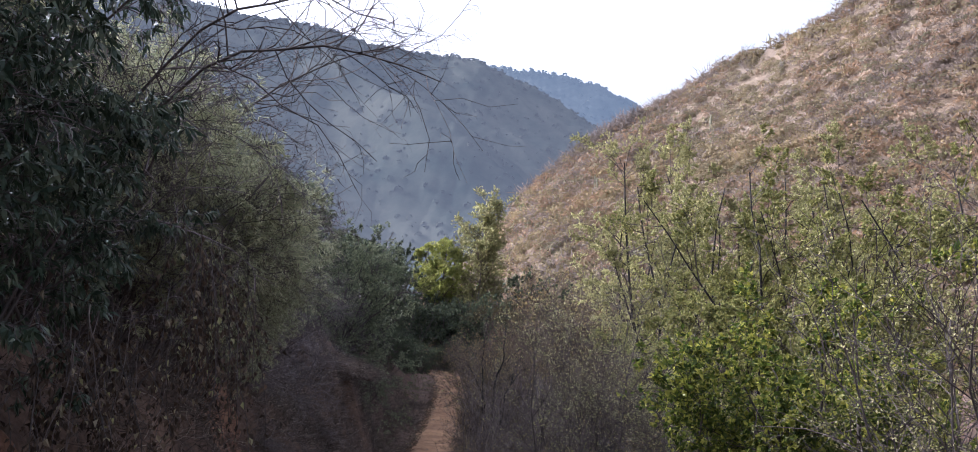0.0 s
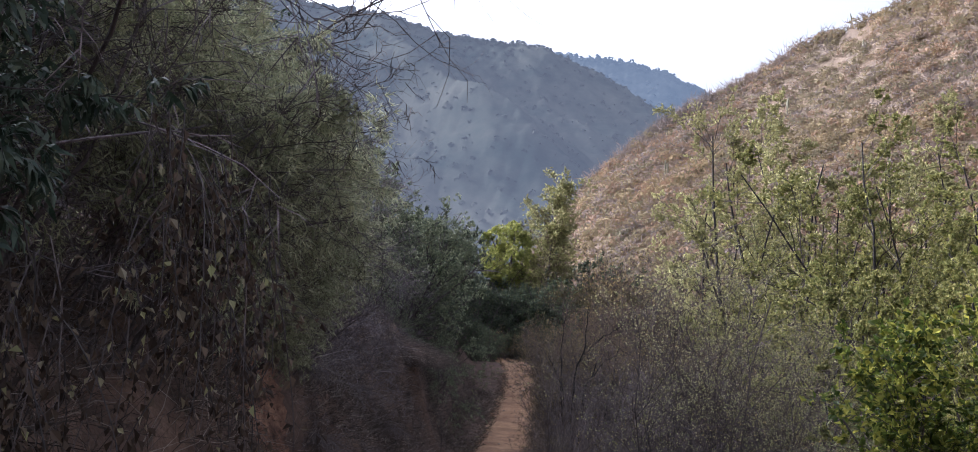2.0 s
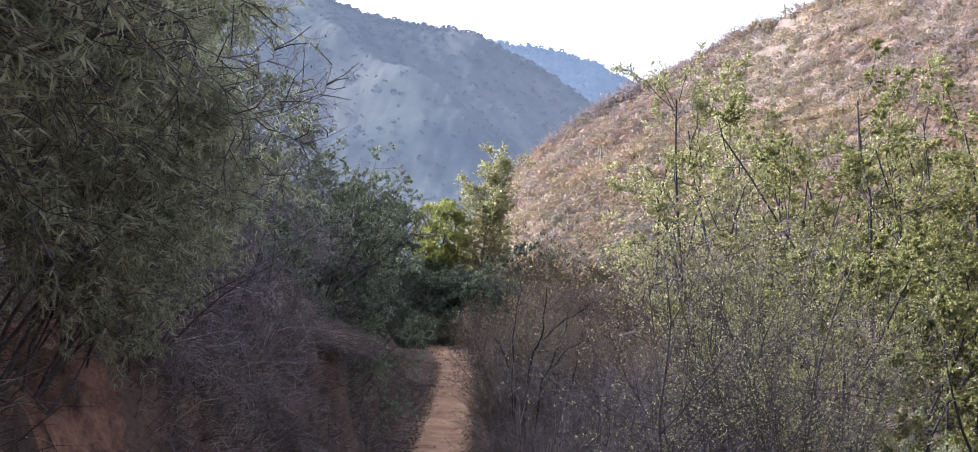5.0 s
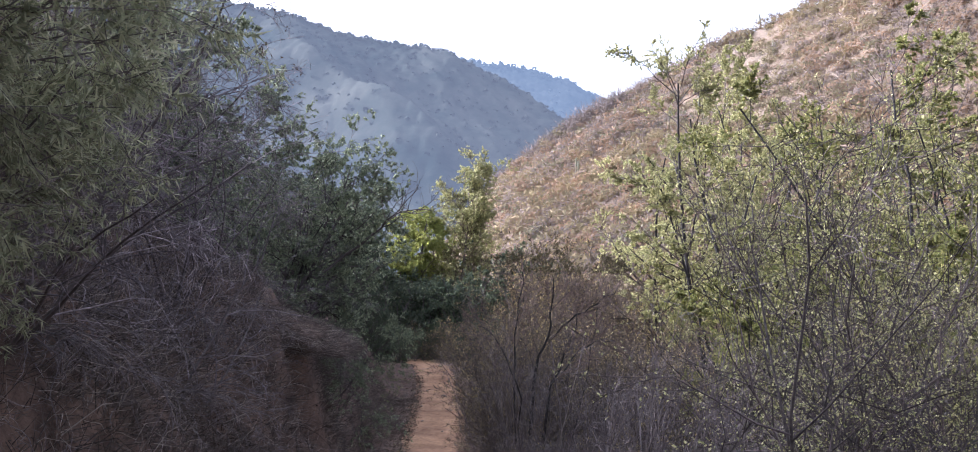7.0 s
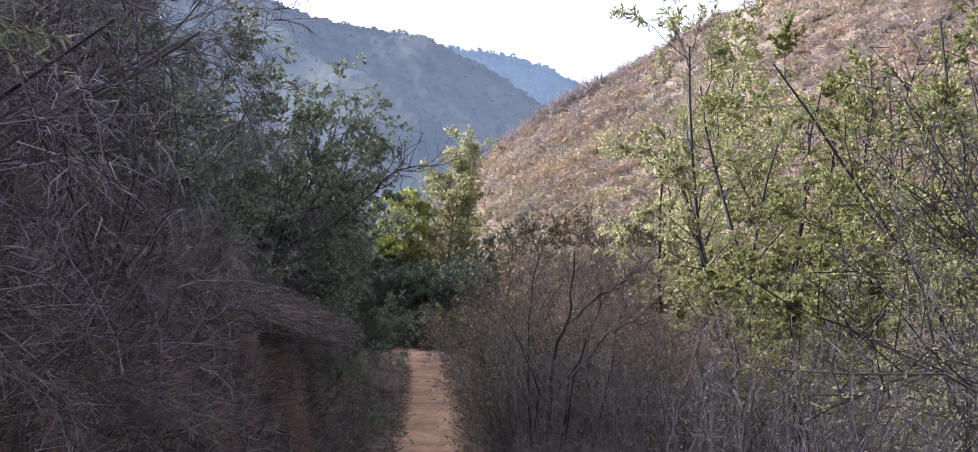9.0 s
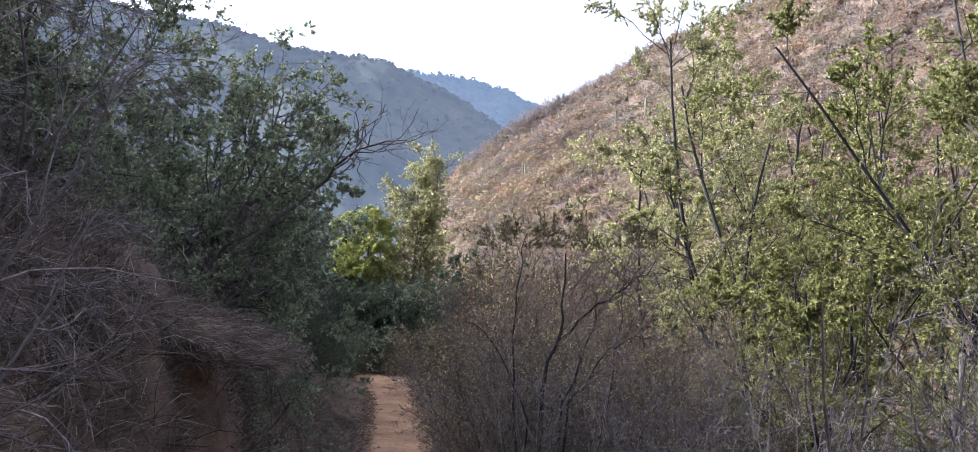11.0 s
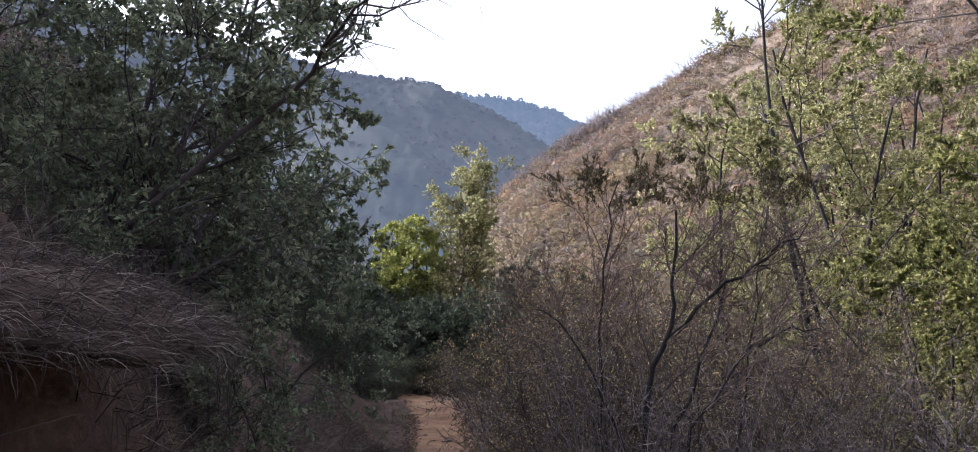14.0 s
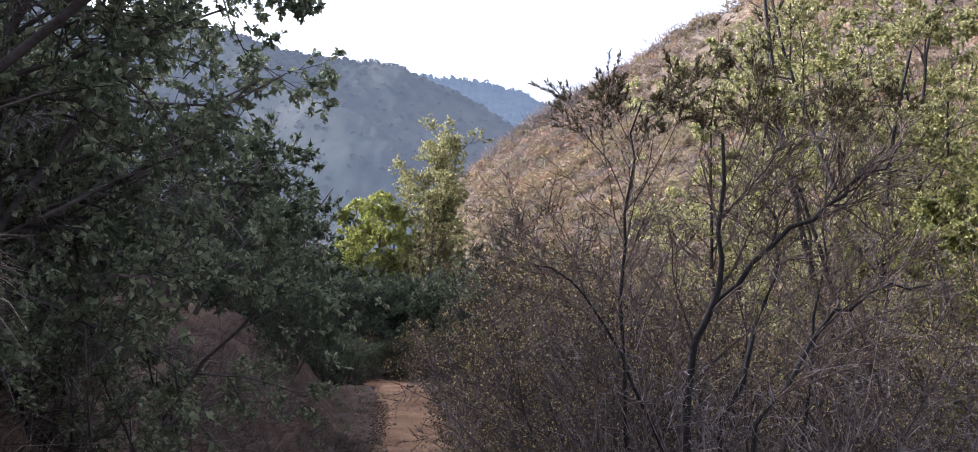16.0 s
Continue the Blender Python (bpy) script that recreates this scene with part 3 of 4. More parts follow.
def limb_lines(rows, rng, k=12, waver=0.018):
    """Crooked limbs along a few points each, with a little waver: lines of k points."""
    out = []
    for row in rows:
        P = np.array(row, float)
        u = np.linspace(0, len(P) - 1, k)
        out.append(np.stack([np.interp(u, np.arange(len(P)), P[:, i]) for i in range(3)], 1) + rng.normal(0, waver, (k, 3)))
    return np.stack(out)


def tufted_shrub(seed):
    """Stout crooked stems that fan out from one root, needle tufts at the tips and fine dead twigs all over."""
    rng = np.random.RandomState(seed)
    rows = [[(0, 0, 0), (0.0, 0, 1.0), (0.05, 0, 1.9), (0.25, 0, 2.3), (0.25, 0, 2.6), (0.3, 0, 3.2)],
            [(0.2, 0, 2.25), (0.5, -0.05, 2.55), (0.8, -0.1, 2.75), (1.0, -0.1, 2.9), (1.25, -0.1, 3.1)],
            [(-0.1, 0.2, 0), (-0.25, 0.3, 1.4), (-0.25, 0.3, 2.5), (-0.15, 0.3, 3.0), (-0.1, 0.3, 3.4)],
            [(-0.1, -0.2, 0), (-0.2, -0.3, 1.4), (-0.35, -0.3, 2.0), (-0.6, -0.35, 2.35), (-0.85, -0.4, 2.5)],
            [(0.1, 0.1, 0), (0.25, 0.2, 1.5), (0.55, 0.2, 2.2), (0.7, 0.25, 2.5), (0.7, 0.3, 2.85)],
            [(0.1, -0.2, 0), (0.2, -0.5, 1.6), (0.6, -0.5, 2.2), (0.85, -0.55, 2.3), (1.1, -0.6, 2.35)],
            [(0.5, 0.3, 0), (0.8, 0.3, 1.4), (0.95, 0.3, 2.3), (1.0, 0.3, 2.7), (1.1, 0.3, 3.2)]]
    pts = limb_lines(rows, rng)
    n = len(rows)
    rad = np.array([0.032, 0.018, 0.016, 0.014, 0.02, 0.016, 0.013])[:, None] * np.linspace(1, 0.3, 12)[None]
    stem = (pts, rad)
    L = np.array([2.6, 1.6, 2.4, 1.9, 2.3, 2.0, 2.2])
    b = fork(rng, stem, L, 15, 0.3, 1.0, 0.6, 0.36, 0.5)
    limb = grow(rng, b[0], b[1], b[2], np.clip(b[3], 0.0025, 0.006), 6, 0.17, (0.02, 0, 0.06), 0.4)
    c = fork(rng, limb, b[2], 8, 0.15, 1.0, 0.6, 0.5, 0.6)
    bough = grow(rng, c[0], c[1], c[2], np.maximum(c[3], 0.0018), 4, 0.2, (0, 0, 0.05), 0.5)
    d = fork(rng, bough, c[2], 6, 0.1, 1.0, 0.7, 0.5, 0.6)
    sprig = grow(rng, d[0], d[1], d[2], np.full(len(d[2]), 0.0015), 3, 0.2, (0, 0, 0.03), 0.5)
    t = thing("tufted_shrub", "dry shrub with stout dark stems and brown-green tufts at its tips", "shrub")
    for i in range(n):
        part("stem", tubes((pts[i : i + 1], rad[i : i + 1]), 7), BARK_BLACK, t, smooth=True)
    part("branchwork", joined([tubes(limb, 5), tubes(bough, 3), strips(rng, sprig)]), TWIG_RED, t)
    top = sprig[0][:, -1, 2] > np.quantile(sprig[0][:, -1, 2], 0.88)
    keep = (sprig[0][top], sprig[1][top])
    part("foliage", blades(rng, keep, 30, 0.03, 0.2, -0.3, 1.0, 0.35), LEAF_TUFT, t)
    return t


spots([(2.95, 21.3, 1.0, 0)], tufted_shrub(5))
spots([(2.75, 20.0, 0.55, 0), (2.85, 21.0, 1.25, 160), (3.6, 20.8, 1.3, 40), (4.5, 20.5, 1.3, 280), (3.5, 19.6, 0.6, 70), (4.2, 21.0, 0.9, 140), (3.0, 17.2, 0.7, 200), (4.2, 18.8, 0.85, 260), (3.4, 13.6, 0.7, 320), (4.6, 14.8, 0.85, 30), (3.3, 9.4, 0.6, 90), (5.9, 9.4, 0.8, 10), (2.6, 22.6, 0.6, 110)],
      plant("brittle_bush", "brittle leafless bush of bleached grey twigs", "shrub", "brittle bushes along the path", 27, 1.9, 12, (TWIG_PALE, TWIG_PALE, None), 0.6, (0, 0), 0.3, 7, 5, 3, 0, 0.02, 0.5, 0.009, 0.1, 0.6, 0.5, 0.04, 0.0, 0.2))
# --- beside the path: dry shrubs, near ones finer
spots([(2.75, 18.4, 0.45, 20), (3.6, 18.0, 0.6, 60), (2.85, 15.2, 0.55, 170), (3.1, 11.0, 0.55, 330), (4.1, 10.2, 0.65, 10), (3.7, 7.4, 0.5, 80), (4.3, 5.2, 0.55, 120), (5.1, 10.9, 0.9, 50), (4.8, 16.6, 0.9, 270), (2.55, 20.6, 0.5, 200), (2.6, 23.2, 0.6, 100), (3.9, 22.9, 0.8, 10)],
      plant("dry_shrub", "dense dry shrub of fine grey-brown twigs", "shrub", "dry shrubs along the path", 6, 2.4, 11, (TWIG_DARK, TWIG_DARK, LEAF_OLIVE), 0.55, (0, 0), 0.3, 7, 5, 4, 2, 0.03, 0.4, 0.012, 0.05, 0.7, 0.5, 0.03, 0.0, 0.16))
spots([(2.95, 28.6, 1.15, 0), (4.3, 29.5, 1.3, 40), (5.8, 30.4, 1.3, 90), (3.3, 32.0, 1.15, 130), (2.65, 25.6, 0.85, 200), (3.7, 26.3, 1.0, 250), (5.1, 25.8, 1.1, 300), (4.9, 20.4, 0.95, 110), (6.4, 22.4, 1.05, 160), (6.9, 27.2, 1.2, 210), (6.3, 13.0, 0.9, 260), (7.4, 19.0, 1.05, 310), (2.5, 35.0, 1.0, 30), (2.3, 38.5, 1.1, 75), (4.2, 35.5, 1.3, 15), (6.0, 36.5, 1.4, 140), (4.6, 42, 1.5, 200), (7.2, 44, 1.6, 260), (9.5, 41, 1.5, 300), (5.6, 50, 1.6, 20), (9.5, 50, 1.7, 100), (1.7, 44.6, 1.0, 170), (8.4, 56, 1.7, 40), (8.8, 22.0, 1.1, 70), (9.0, 16.0, 1.1, 100), (0.2, 45.6, 0.9, 130), (7.6, 33.5, 1.4, 10), (3.4, 40.5, 1.3, 30)],
      plant("dry_shrub", "rounded dry bush with golden olive tips", "shrub", "dry shrubs along the path", 16, 2.4, 10, (TWIG_DARK, TWIG_DARK, LEAF_OLIVE), 0.6, (0, 0), 0.35, 7, 4, 4, 4, 0.042, 0.4, 0.014, 0.05, 0.7, 0.5, 0.03, 0.0, 0.16, fine=0.0026, simple=True, dome=0.3))
spots([(2.75, 22.8, 0.98, 0), (3.8, 22.5, 1.08, 60), (5.0, 22.8, 1.06, 120), (3.1, 24.4, 1.14, 180), (4.4, 24.4, 1.18, 250), (5.9, 24.6, 1.0, 310), (6.2, 21.6, 0.9, 200)],
      plant("brush_mound", "dense mound of grey-brown brush with golden tips", "shrub", "brush mounds by the path", 46, 3.7, 11, (TWIG_DARK, TWIG_DARK, LEAF_OLIVE), 0.34, (0, 0), 0.35, 9, 7, 7, 3, 0.022, 0.45, 0.016, 0.2, 0.6, 0.36, 0.05, 0.0, 0.2, fine=0.0018, dome=0.25))
# --- trees at the end of the path
spots([(1.9, 54.5, 1.2, 0)],
      plant("upright_tree", "upright pale green tree standing above the thicket", "tree", "", 8, 12.2, 1, (BARK_GREY, BARK_TAN, LEAF_PALE), 0.01, (0, 0), 0.05, 70, 7, 6, 11, 0.075, 0.8, 0.1, 0.22, 0.85, 0.25, 0.06, 0.05, 0.06, fine=0.006, simple=True))
spots([(-0.1, 54.6, 1.0, 0)],
      plant("bright_tree", "rounded yellow-green tree lit by the sun", "tree", "", 18, 8.6, 4, (BARK_DARK, BARK_TAN, LEAF_LIT), 0.13, (0, 0), 0.3, 16, 7, 7, 18, 0.085, 0.8, 0.1, 0.35, 0.95, 0.3, fine=0.006, simple=True, crown=(5.7, 2.2, 2.0)))
spots([(-6.0, 51, 1.35, 0), (-4.8, 47, 1.15, 50), (0.3, 48.8, 0.82, 100), (-6.8, 53, 1.3, 150), (2.9, 48.6, 0.95, 200), (-2.8, 42, 0.95, 250), (-3.2, 36, 0.85, 300), (-2.3, 31, 0.75, 20), (-1.2, 46.5, 0.85, 80), (4.5, 55.5, 1.5, 60), (-3.0, 56.5, 1.5, 100), (-0.9, 52.3, 0.95, 30), (0.9, 52.0, 0.9, 270), (2.8, 52.2, 1.0, 330), (-2.2, 26.5, 0.6, 140), (-5.5, 40, 1.0, 220), (-5.4, 30, 0.65, 10), (1.5, 47.0, 0.4, 60), (-0.7, 44.6, 0.4, 170), (0.5, 46.6, 0.38, 300), (3.6, 45.5, 0.45, 30), (-1.6, 38.5, 0.4, 270), (-0.4, 43.0, 0.32, 20), (-1.0, 40.8, 0.36, 110), (-1.0, 35.0, 0.36, 210), (-0.9, 32.6, 0.34, 300), (1.4, 49.5, 0.82, 10), (2.2, 46.4, 0.36, 200), (1.0, 58.5, 1.1, 90), (2.8, 57.5, 1.05, 150), (-1.0, 58.5, 1.15, 210), (4.2, 60.5, 1.2, 270), (-0.3, 50.6, 0.8, 330), (2.0, 50.8, 0.75, 45)],
      plant("thicket_tree", "round dark green tree in the valley thicket", "tree", "valley thicket trees", 9, 6.2, 7, (BARK_DARK, BARK_DARK, LEAF_THICKET), 0.4, (0, 0), 0.8, 8, 5, 4, 7, 0.13, 0.62, 0.06, 0.02, 0.95, 0.38, simple=True, dome=0.4))
# --- the bank on the other side of the path
spots([(-0.6, 20.0, 1.05, 0, (0, 0), -0.35), (-1.9, 22.4, 1.05, 140), (-2.0, 19.6, 1.15, 250), (0.05, 20.25, 0.6, 90)],
      plant("evergreen_tree", "dark evergreen tree with leathery leaves on the bank", "tree", "evergreen trees on the bank", 7, 3.3, 6, (BARK_DARK, BARK_DARK, LEAF_OAK), 0.42, (0.2, 0.0), 0.2, 15, 7, 6, 14, 0.038, 0.6, 0.028, 0.12, 0.95, 0.46, 0.0, 0.25, 0.2, clump=0.4))
spots([(0.0, 7.3, 1.0, 0), (-0.45, 6.5, 0.95, -25), (-0.35, 8.6, 1.0, -15), (-0.5, 9.6, 1.05, 10), (-0.6, 10.6, 1.0, -10), (-0.75, 11.4, 0.9, 15), (-1.0, 7.8, 1.1, 20)],
      plant("feathery_shrub", "grey-green shrub with narrow feathery leaves arching off the bank", "shrub", "feathery bank shrubs", 10, 2.5, 9, (BARK_DARK, BARK_GREY, LEAF_FEATHER), 0.3, (0.5, 0), 0.2, 11, 6, 6, 11, 0.05, 0.19, 0.016, 0.3, 0.8, 0.47, 0.0, 0.3, 0.2, simple=True))
spots([(0.35, 4.5, 0.85, 0), (0.45, 3.5, 0.95, 12), (0.3, 2.6, 0.9, -15)],
      plant("dark_shrub", "dark glossy evergreen shrub hanging over the bank", "shrub", "dark bank shrubs", 11, 2.3, 7, (BARK_DARK, BARK_DARK, LEAF_DARK), 0.35, (0.3, 0), 0.2, 8, 5, 5, 8, 0.075, 0.24, 0.016, 0.03, 0.8, 0.42, 0.0, 0.9))
spots([(-0.3, 6.2, 1.25, 0), (-0.6, 12.4, 0.95, 60), (-1.0, 13.6, 1.2, 120), (-0.2, 14.4, 0.9, 180), (-1.2, 11.4, 1.3, 240), (-0.7, 15.8, 1.0, 300), (-1.7, 16.6, 1.1, 20), (-1.2, 22.5, 1.0, 300), (-1.4, 9.0, 1.4, 200), (-0.2, 4.0, 1.1, 40), (-0.6, 20.4, 0.8, 80)],
      plant("thorn_bush", "leafless twiggy bush overhanging the bank", "shrub", "leafless bank bushes", 12, 2.3, 10, (BARK_DARK, TWIG_GREY, None), 0.7, (0.18, 0), 0.3, 8, 5, 6, 0, 0.02, 0.5, 0.013, 0.05, 0.8, 0.5, -0.06, 0.9, 0.18))
spots([(-4.4, 12.5, 1.3, 20), (-4.2, 23.5, 1.2, 170), (-4.5, 7.0, 1.3, 290), (-2.4, 8.2, 1.0, 60), (-2.0, 24.2, 0.8, 30)],
      plant("bank_shrub", "tall dull green shrub crowding the upper bank", "shrub", "upper bank shrubs", 13, 3.6, 6, (BARK_DARK, BARK_GREY, LEAF_GREY), 0.35, (0.05, 0), 0.4, 9, 5, 5, 6, 0.09, 0.38, 0.03, 0.02, 0.8, 0.45, 0.02, 0.2, simple=True))
spots([(-2.6, 5.0, 1.0, 0), (-1.6, 2.2, 1.0, 100), (-4.8, 18.0, 1.2, 80), (-3.6, 3.0, 1.2, 200)],
      plant("bank_shrub", "tall dark evergreen shrub crowding the upper bank", "shrub", "upper bank shrubs", 23, 3.6, 6, (BARK_DARK, BARK_DARK, LEAF_DARK), 0.35, (0.05, 0), 0.4, 9, 5, 5, 7, 0.08, 0.42, 0.03, 0.02, 0.8, 0.45, 0.02, 0.3, simple=True))
spots([(-2.0, 11.0, 1.0, 140), (-2.4, 13.4, 1.1, 200), (-2.2, 15.8, 1.05, 260), (-2.6, 18.2, 1.1, 310), (-2.0, 20.6, 0.9, 20), (-2.4, 22.6, 0.9, 80), (-3.6, 15.0, 1.3, 150), (-3.8, 20.5, 1.2, 230)],
      plant("bare_thicket", "tall grey tangle of bare twigs on the upper bank", "shrub", "bare thickets", 25, 3.4, 9, (TWIG_GREY, TWIG_GREY, LEAF_DEAD), 0.5, (0.1, 0), 0.4, 8, 6, 4, 1, 0.035, 0.5, 0.016, 0.02, 0.8, 0.45, 0.02, 0.1, 0.18, fine=0.0022))
spots([(4.6, 38.5, 1.5, 0), (7.4, 36.4, 1.5, 50), (9.6, 38.6, 1.6, 100), (12.2, 37.0, 1.5, 150), (6.0, 45.0, 1.85, 200), (9.0, 46.5, 1.85, 250), (12.0, 48.5, 1.3, 300), (15.5, 44.0, 1.25, 20), (4.8, 52.0, 1.75, 80), (7.6, 58.0, 2.0, 130), (11.5, 57.0, 1.4, 180), (15.5, 54.0, 1.4, 230), (19.5, 48.0, 1.4, 280), (5.4, 63.0, 1.4, 330), (10.0, 66.0, 1.5, 10)],
      plant("bare_thicket", "bare brown thicket catching the sun below the hill", "shrub", "bare thickets", 26, 4.2, 8, (TWIG_RED, TWIG_RED, LEAF_OLIVE), 0.4, (0, 0), 0.5, 8, 5, 4, 4, 0.065, 0.45, 0.03, 0.05, 0.7, 0.42, 0.04, 0.0, 0.16, fine=0.006, simple=True, dome=0.3))
spots([(-0.25, 7.2, 1.0, 0), (-0.4, 5.5, 1.0, 25), (-0.6, 8.6, 1.1, -20)],
      plant("overhanging_bush", "bare thorny bush arching out over the path", "shrub", "overhanging bushes", 24, 2.5, 9, (BARK_DARK, BARK_DARK, None), 0.3, (0.3, -0.1), 0.2, 9, 7, 8, 0, 0.02, 0.5, 0.011, 0.3, 0.85, 0.42, 0.0, 0.2, 0.34))


def arching_canes(seed, n=22):
    """Long thin dead canes that rise from one root and hang over, with short side twigs."""
    rng = np.random.RandomState(seed)
    base = ring_of(rng, n, 0.16)
    a = rng.uniform(-1.4, 1.4, n)
    ways = np.stack([0.9 * np.cos(a), 0.9 * np.sin(a), rng.uniform(0.5, 1.3, n)], 1)
    L = rng.uniform(0.35, 1.0, n)
    cane = grow(rng, base, ways, L, np.full(n, 0.004), 12, 0.19, (0.02, 0, -0.16), 0.35)
    b = fork(rng, cane, L, 9, 0.2, 1.0, 0.7, 0.3, 0.6)
    twig = grow(rng, b[0], b[1], b[2], np.maximum(b[3], 0.0016), 4, 0.2, (0, 0, -0.1), 0.5)
    c = fork(rng, twig, b[2], 3, 0.2, 1.0, 0.7, 0.5, 0.7)
    tip = grow(rng, c[0], c[1], c[2], np.full(len(c[2]), 0.0013), 3, 0.2, (0, 0, -0.05), 0.6)
    t = thing("arching_cane_bush", "dead bush of crooked grey arching canes on the bank", "shrub", "dead cane bushes")
    for i in range(n):
        part("cane", tubes((cane[0][i : i + 1], cane[1][i : i + 1]), 4), TWIG_PALE, t, smooth=True)
    tagged(part("branchwork", joined([tubes(twig, 3), strips(rng, tip)]), TWIG_PALE, t), kind="stuff")
    return t


spots([(-0.2, 12.3, 0.9, 0), (-0.5, 13.1, 1.2, -20), (-0.25, 14.5, 1.0, 25), (-0.45, 15.7, 1.1, -35), (0.2, 13.0, 0.7, 40), (0.1, 15.2, 0.7, -10), (-0.3, 16.2, 0.8, 30), (-0.9, 16.9, 1.1, 0), (-0.3, 6.9, 0.8, 0)], arching_canes(29))
# grey broom leaning away from the path, low shrubs in the gully and along the path
spots([(2.75, 13.8, 1.15, 0), (3.75, 15.5, 1.5, 15), (4.5, 17.6, 1.2, 40), (5.6, 11.8, 0.9, -30), (4.9, 13.2, 0.8, 20)],
      plant("broom_shrub", "leafless grey broom with straight leaning stems", "shrub", "grey brooms", 14, 1.9, 20, (TWIG_PALE, TWIG_PALE, None), 0.4, (0.55, 0.05), 0.25, 5, 4, 3, 0, 0.02, 0.5, 0.0095, 0.2, 0.35, 0.4, 0.02, 0.0, 0.08, sides=4))
spots([(6.6, 15.2, 1.0, 0), (7.6, 23.6, 1.1, 80), (8.2, 17.6, 1.1, 150), (7.0, 20.8, 0.8, 220), (9.8, 21.0, 1.2, 300), (6.0, 19.0, 0.8, 30), (10.8, 17.0, 1.2, 100), (5.6, 23.8, 0.7, 200), (8.2, 12.5, 1.0, 260)],
      plant("low_shrub", "low dull green shrub in the gully", "shrub", "low gully shrubs", 15, 2.0, 7, (BARK_DARK, BARK_TAN, LEAF_GREY), 0.6, (0, 0), 0.3, 6, 4, 4, 7, 0.05, 0.5, 0.014, 0.02, 0.8, 0.5, simple=True))
spots([(0.25, 24.6, 0.5, 0), (0.35, 21.6, 0.35, 90), (0.2, 28.0, 0.5, 200), (0.0, 32.5, 0.6, 40), (2.3, 30.2, 0.4, 120), (2.35, 26.8, 0.35, 250), (0.1, 36.5, 0.6, 300)],
      plant("path_shrub", "small dark green shrub at the edge of the path", "shrub", "small shrubs edging the path", 17, 1.4, 6, (BARK_DARK, BARK_GREY, LEAF_GREY), 0.6, (0, 0), 0.2, 6, 4, 3, 6, 0.035, 0.4, 0.008, 0.02, 0.8, 0.5))
spots([(-0.05, 22.7, 1.0, 0), (0.3, 19.9, 1.3, 120), (0.55, 18.4, 0.9, 40), (-0.4, 25.5, 0.9, 200)],
      plant("bare_sapling", "thin bare sapling standing in the dry grass", "sapling", "bare saplings", 19, 1.5, 1, (BARK_DARK, BARK_DARK, None), 0.05, (0.02, 0), 0.02, 9, 4, 3, 0, 0.02, 0.5, 0.011, 0.3, 0.5, 0.4, 0.05))


# ---------------------------------------------------------------- scrub and grass
def hill_scrub(n, seed, mat, label, big=1.0, leafy=False, crest=False):
    """Low rounded bushes all over the hillside."""
    rng = np.random.RandomState(seed)
    y = 44 + 112 * rng.uniform(0, 1, n * 4) ** 0.8
    x = -6 + (0.64 * y + 12) * rng.uniform(0, 1, n * 4)
    if crest:
        y = lerp(x, [-30, 8, 29, 52, 80, 200], [146, 150, 150, 118, 92, 60]) + rng.normal(0, 2.0, n * 4)
    h = height(x, y)
    patch = wave(x, y, 0.11, 53) * (1 if mat is HILL_OLIVE else -1) + rng.normal(0, 0.6, n * 4)
    ok = (hill(x, y) > h - 0.5) & (y < 155) & (h > -5.6) & (patch > -0.3)
    c = np.stack([x, y, h], 1)[ok][:n]
    n = len(c)
    r = big * rng.gamma(5, 0.17, n).clip(0.35, 1.8)
    m = 46 if leafy else 34
    a = rng.normal(size=(n, m, 3))
    a[..., 2] = np.abs(a[..., 2]) * 0.9
    a = unit(a)
    x0 = c[:, None, :1] * 7
    if leafy:    # a dome of small leaf masses
        lump = 1 + 0.3 * wave(a[..., :1] * 3 + x0, a[..., 1:2] * 3 + a[..., 2:] * 2, 1.0, seed)
        p = c[:, None] + a * (r[:, None, None] * rng.uniform(0.8, 1.02, (n, m, 1)) * lump) * np.array([1, 1, 0.7])
        nrm = unit(a + 0.5 * rng.normal(size=(n, m, 3)))
        t = unit(np.cross(nrm, rng.normal(size=(n, m, 3))))
        k = r[:, None, None] * rng.uniform(0.08, 0.15, (n, m, 1)) + 0.012
        v = np.stack([p - t * k, p + t * k, p + np.cross(nrm, t) * k * 1.7], 2).reshape(-1, 3)
    else:        # a brush of dry twigs
        foot = c[:, None] + rng.normal(0, 0.25, (n, m, 3)) * r[:, None, None] * np.array([1, 1, 0.2])
        tip = c[:, None] + a * (r[:, None, None] * rng.uniform(0.6, 1.2, (n, m, 1)))
        t = unit(np.cross(tip - foot, rng.normal(size=(n, m, 3)))) * rng.uniform(0.035, 0.075, (n, m, 1))
        mid = foot * 0.45 + tip * 0.55
        v = np.stack([mid - t, mid + t, tip], 2).reshape(-1, 3)
    ob = mesh_object("hill_scrub", v, np.arange(len(v)).reshape(-1, 3), mat, True)
    soft = unit(a * 0.4 + np.array([-0.3, -0.35, 0.65]) + 0.1 * rng.normal(size=a.shape))   # each bush is shaded as one soft mass
    ob.data.normals_split_custom_set_from_vertices(np.repeat(soft.reshape(-1, 3), 3, axis=0).tolist())
    tagged(ob, label, "scrub", kind="stuff")


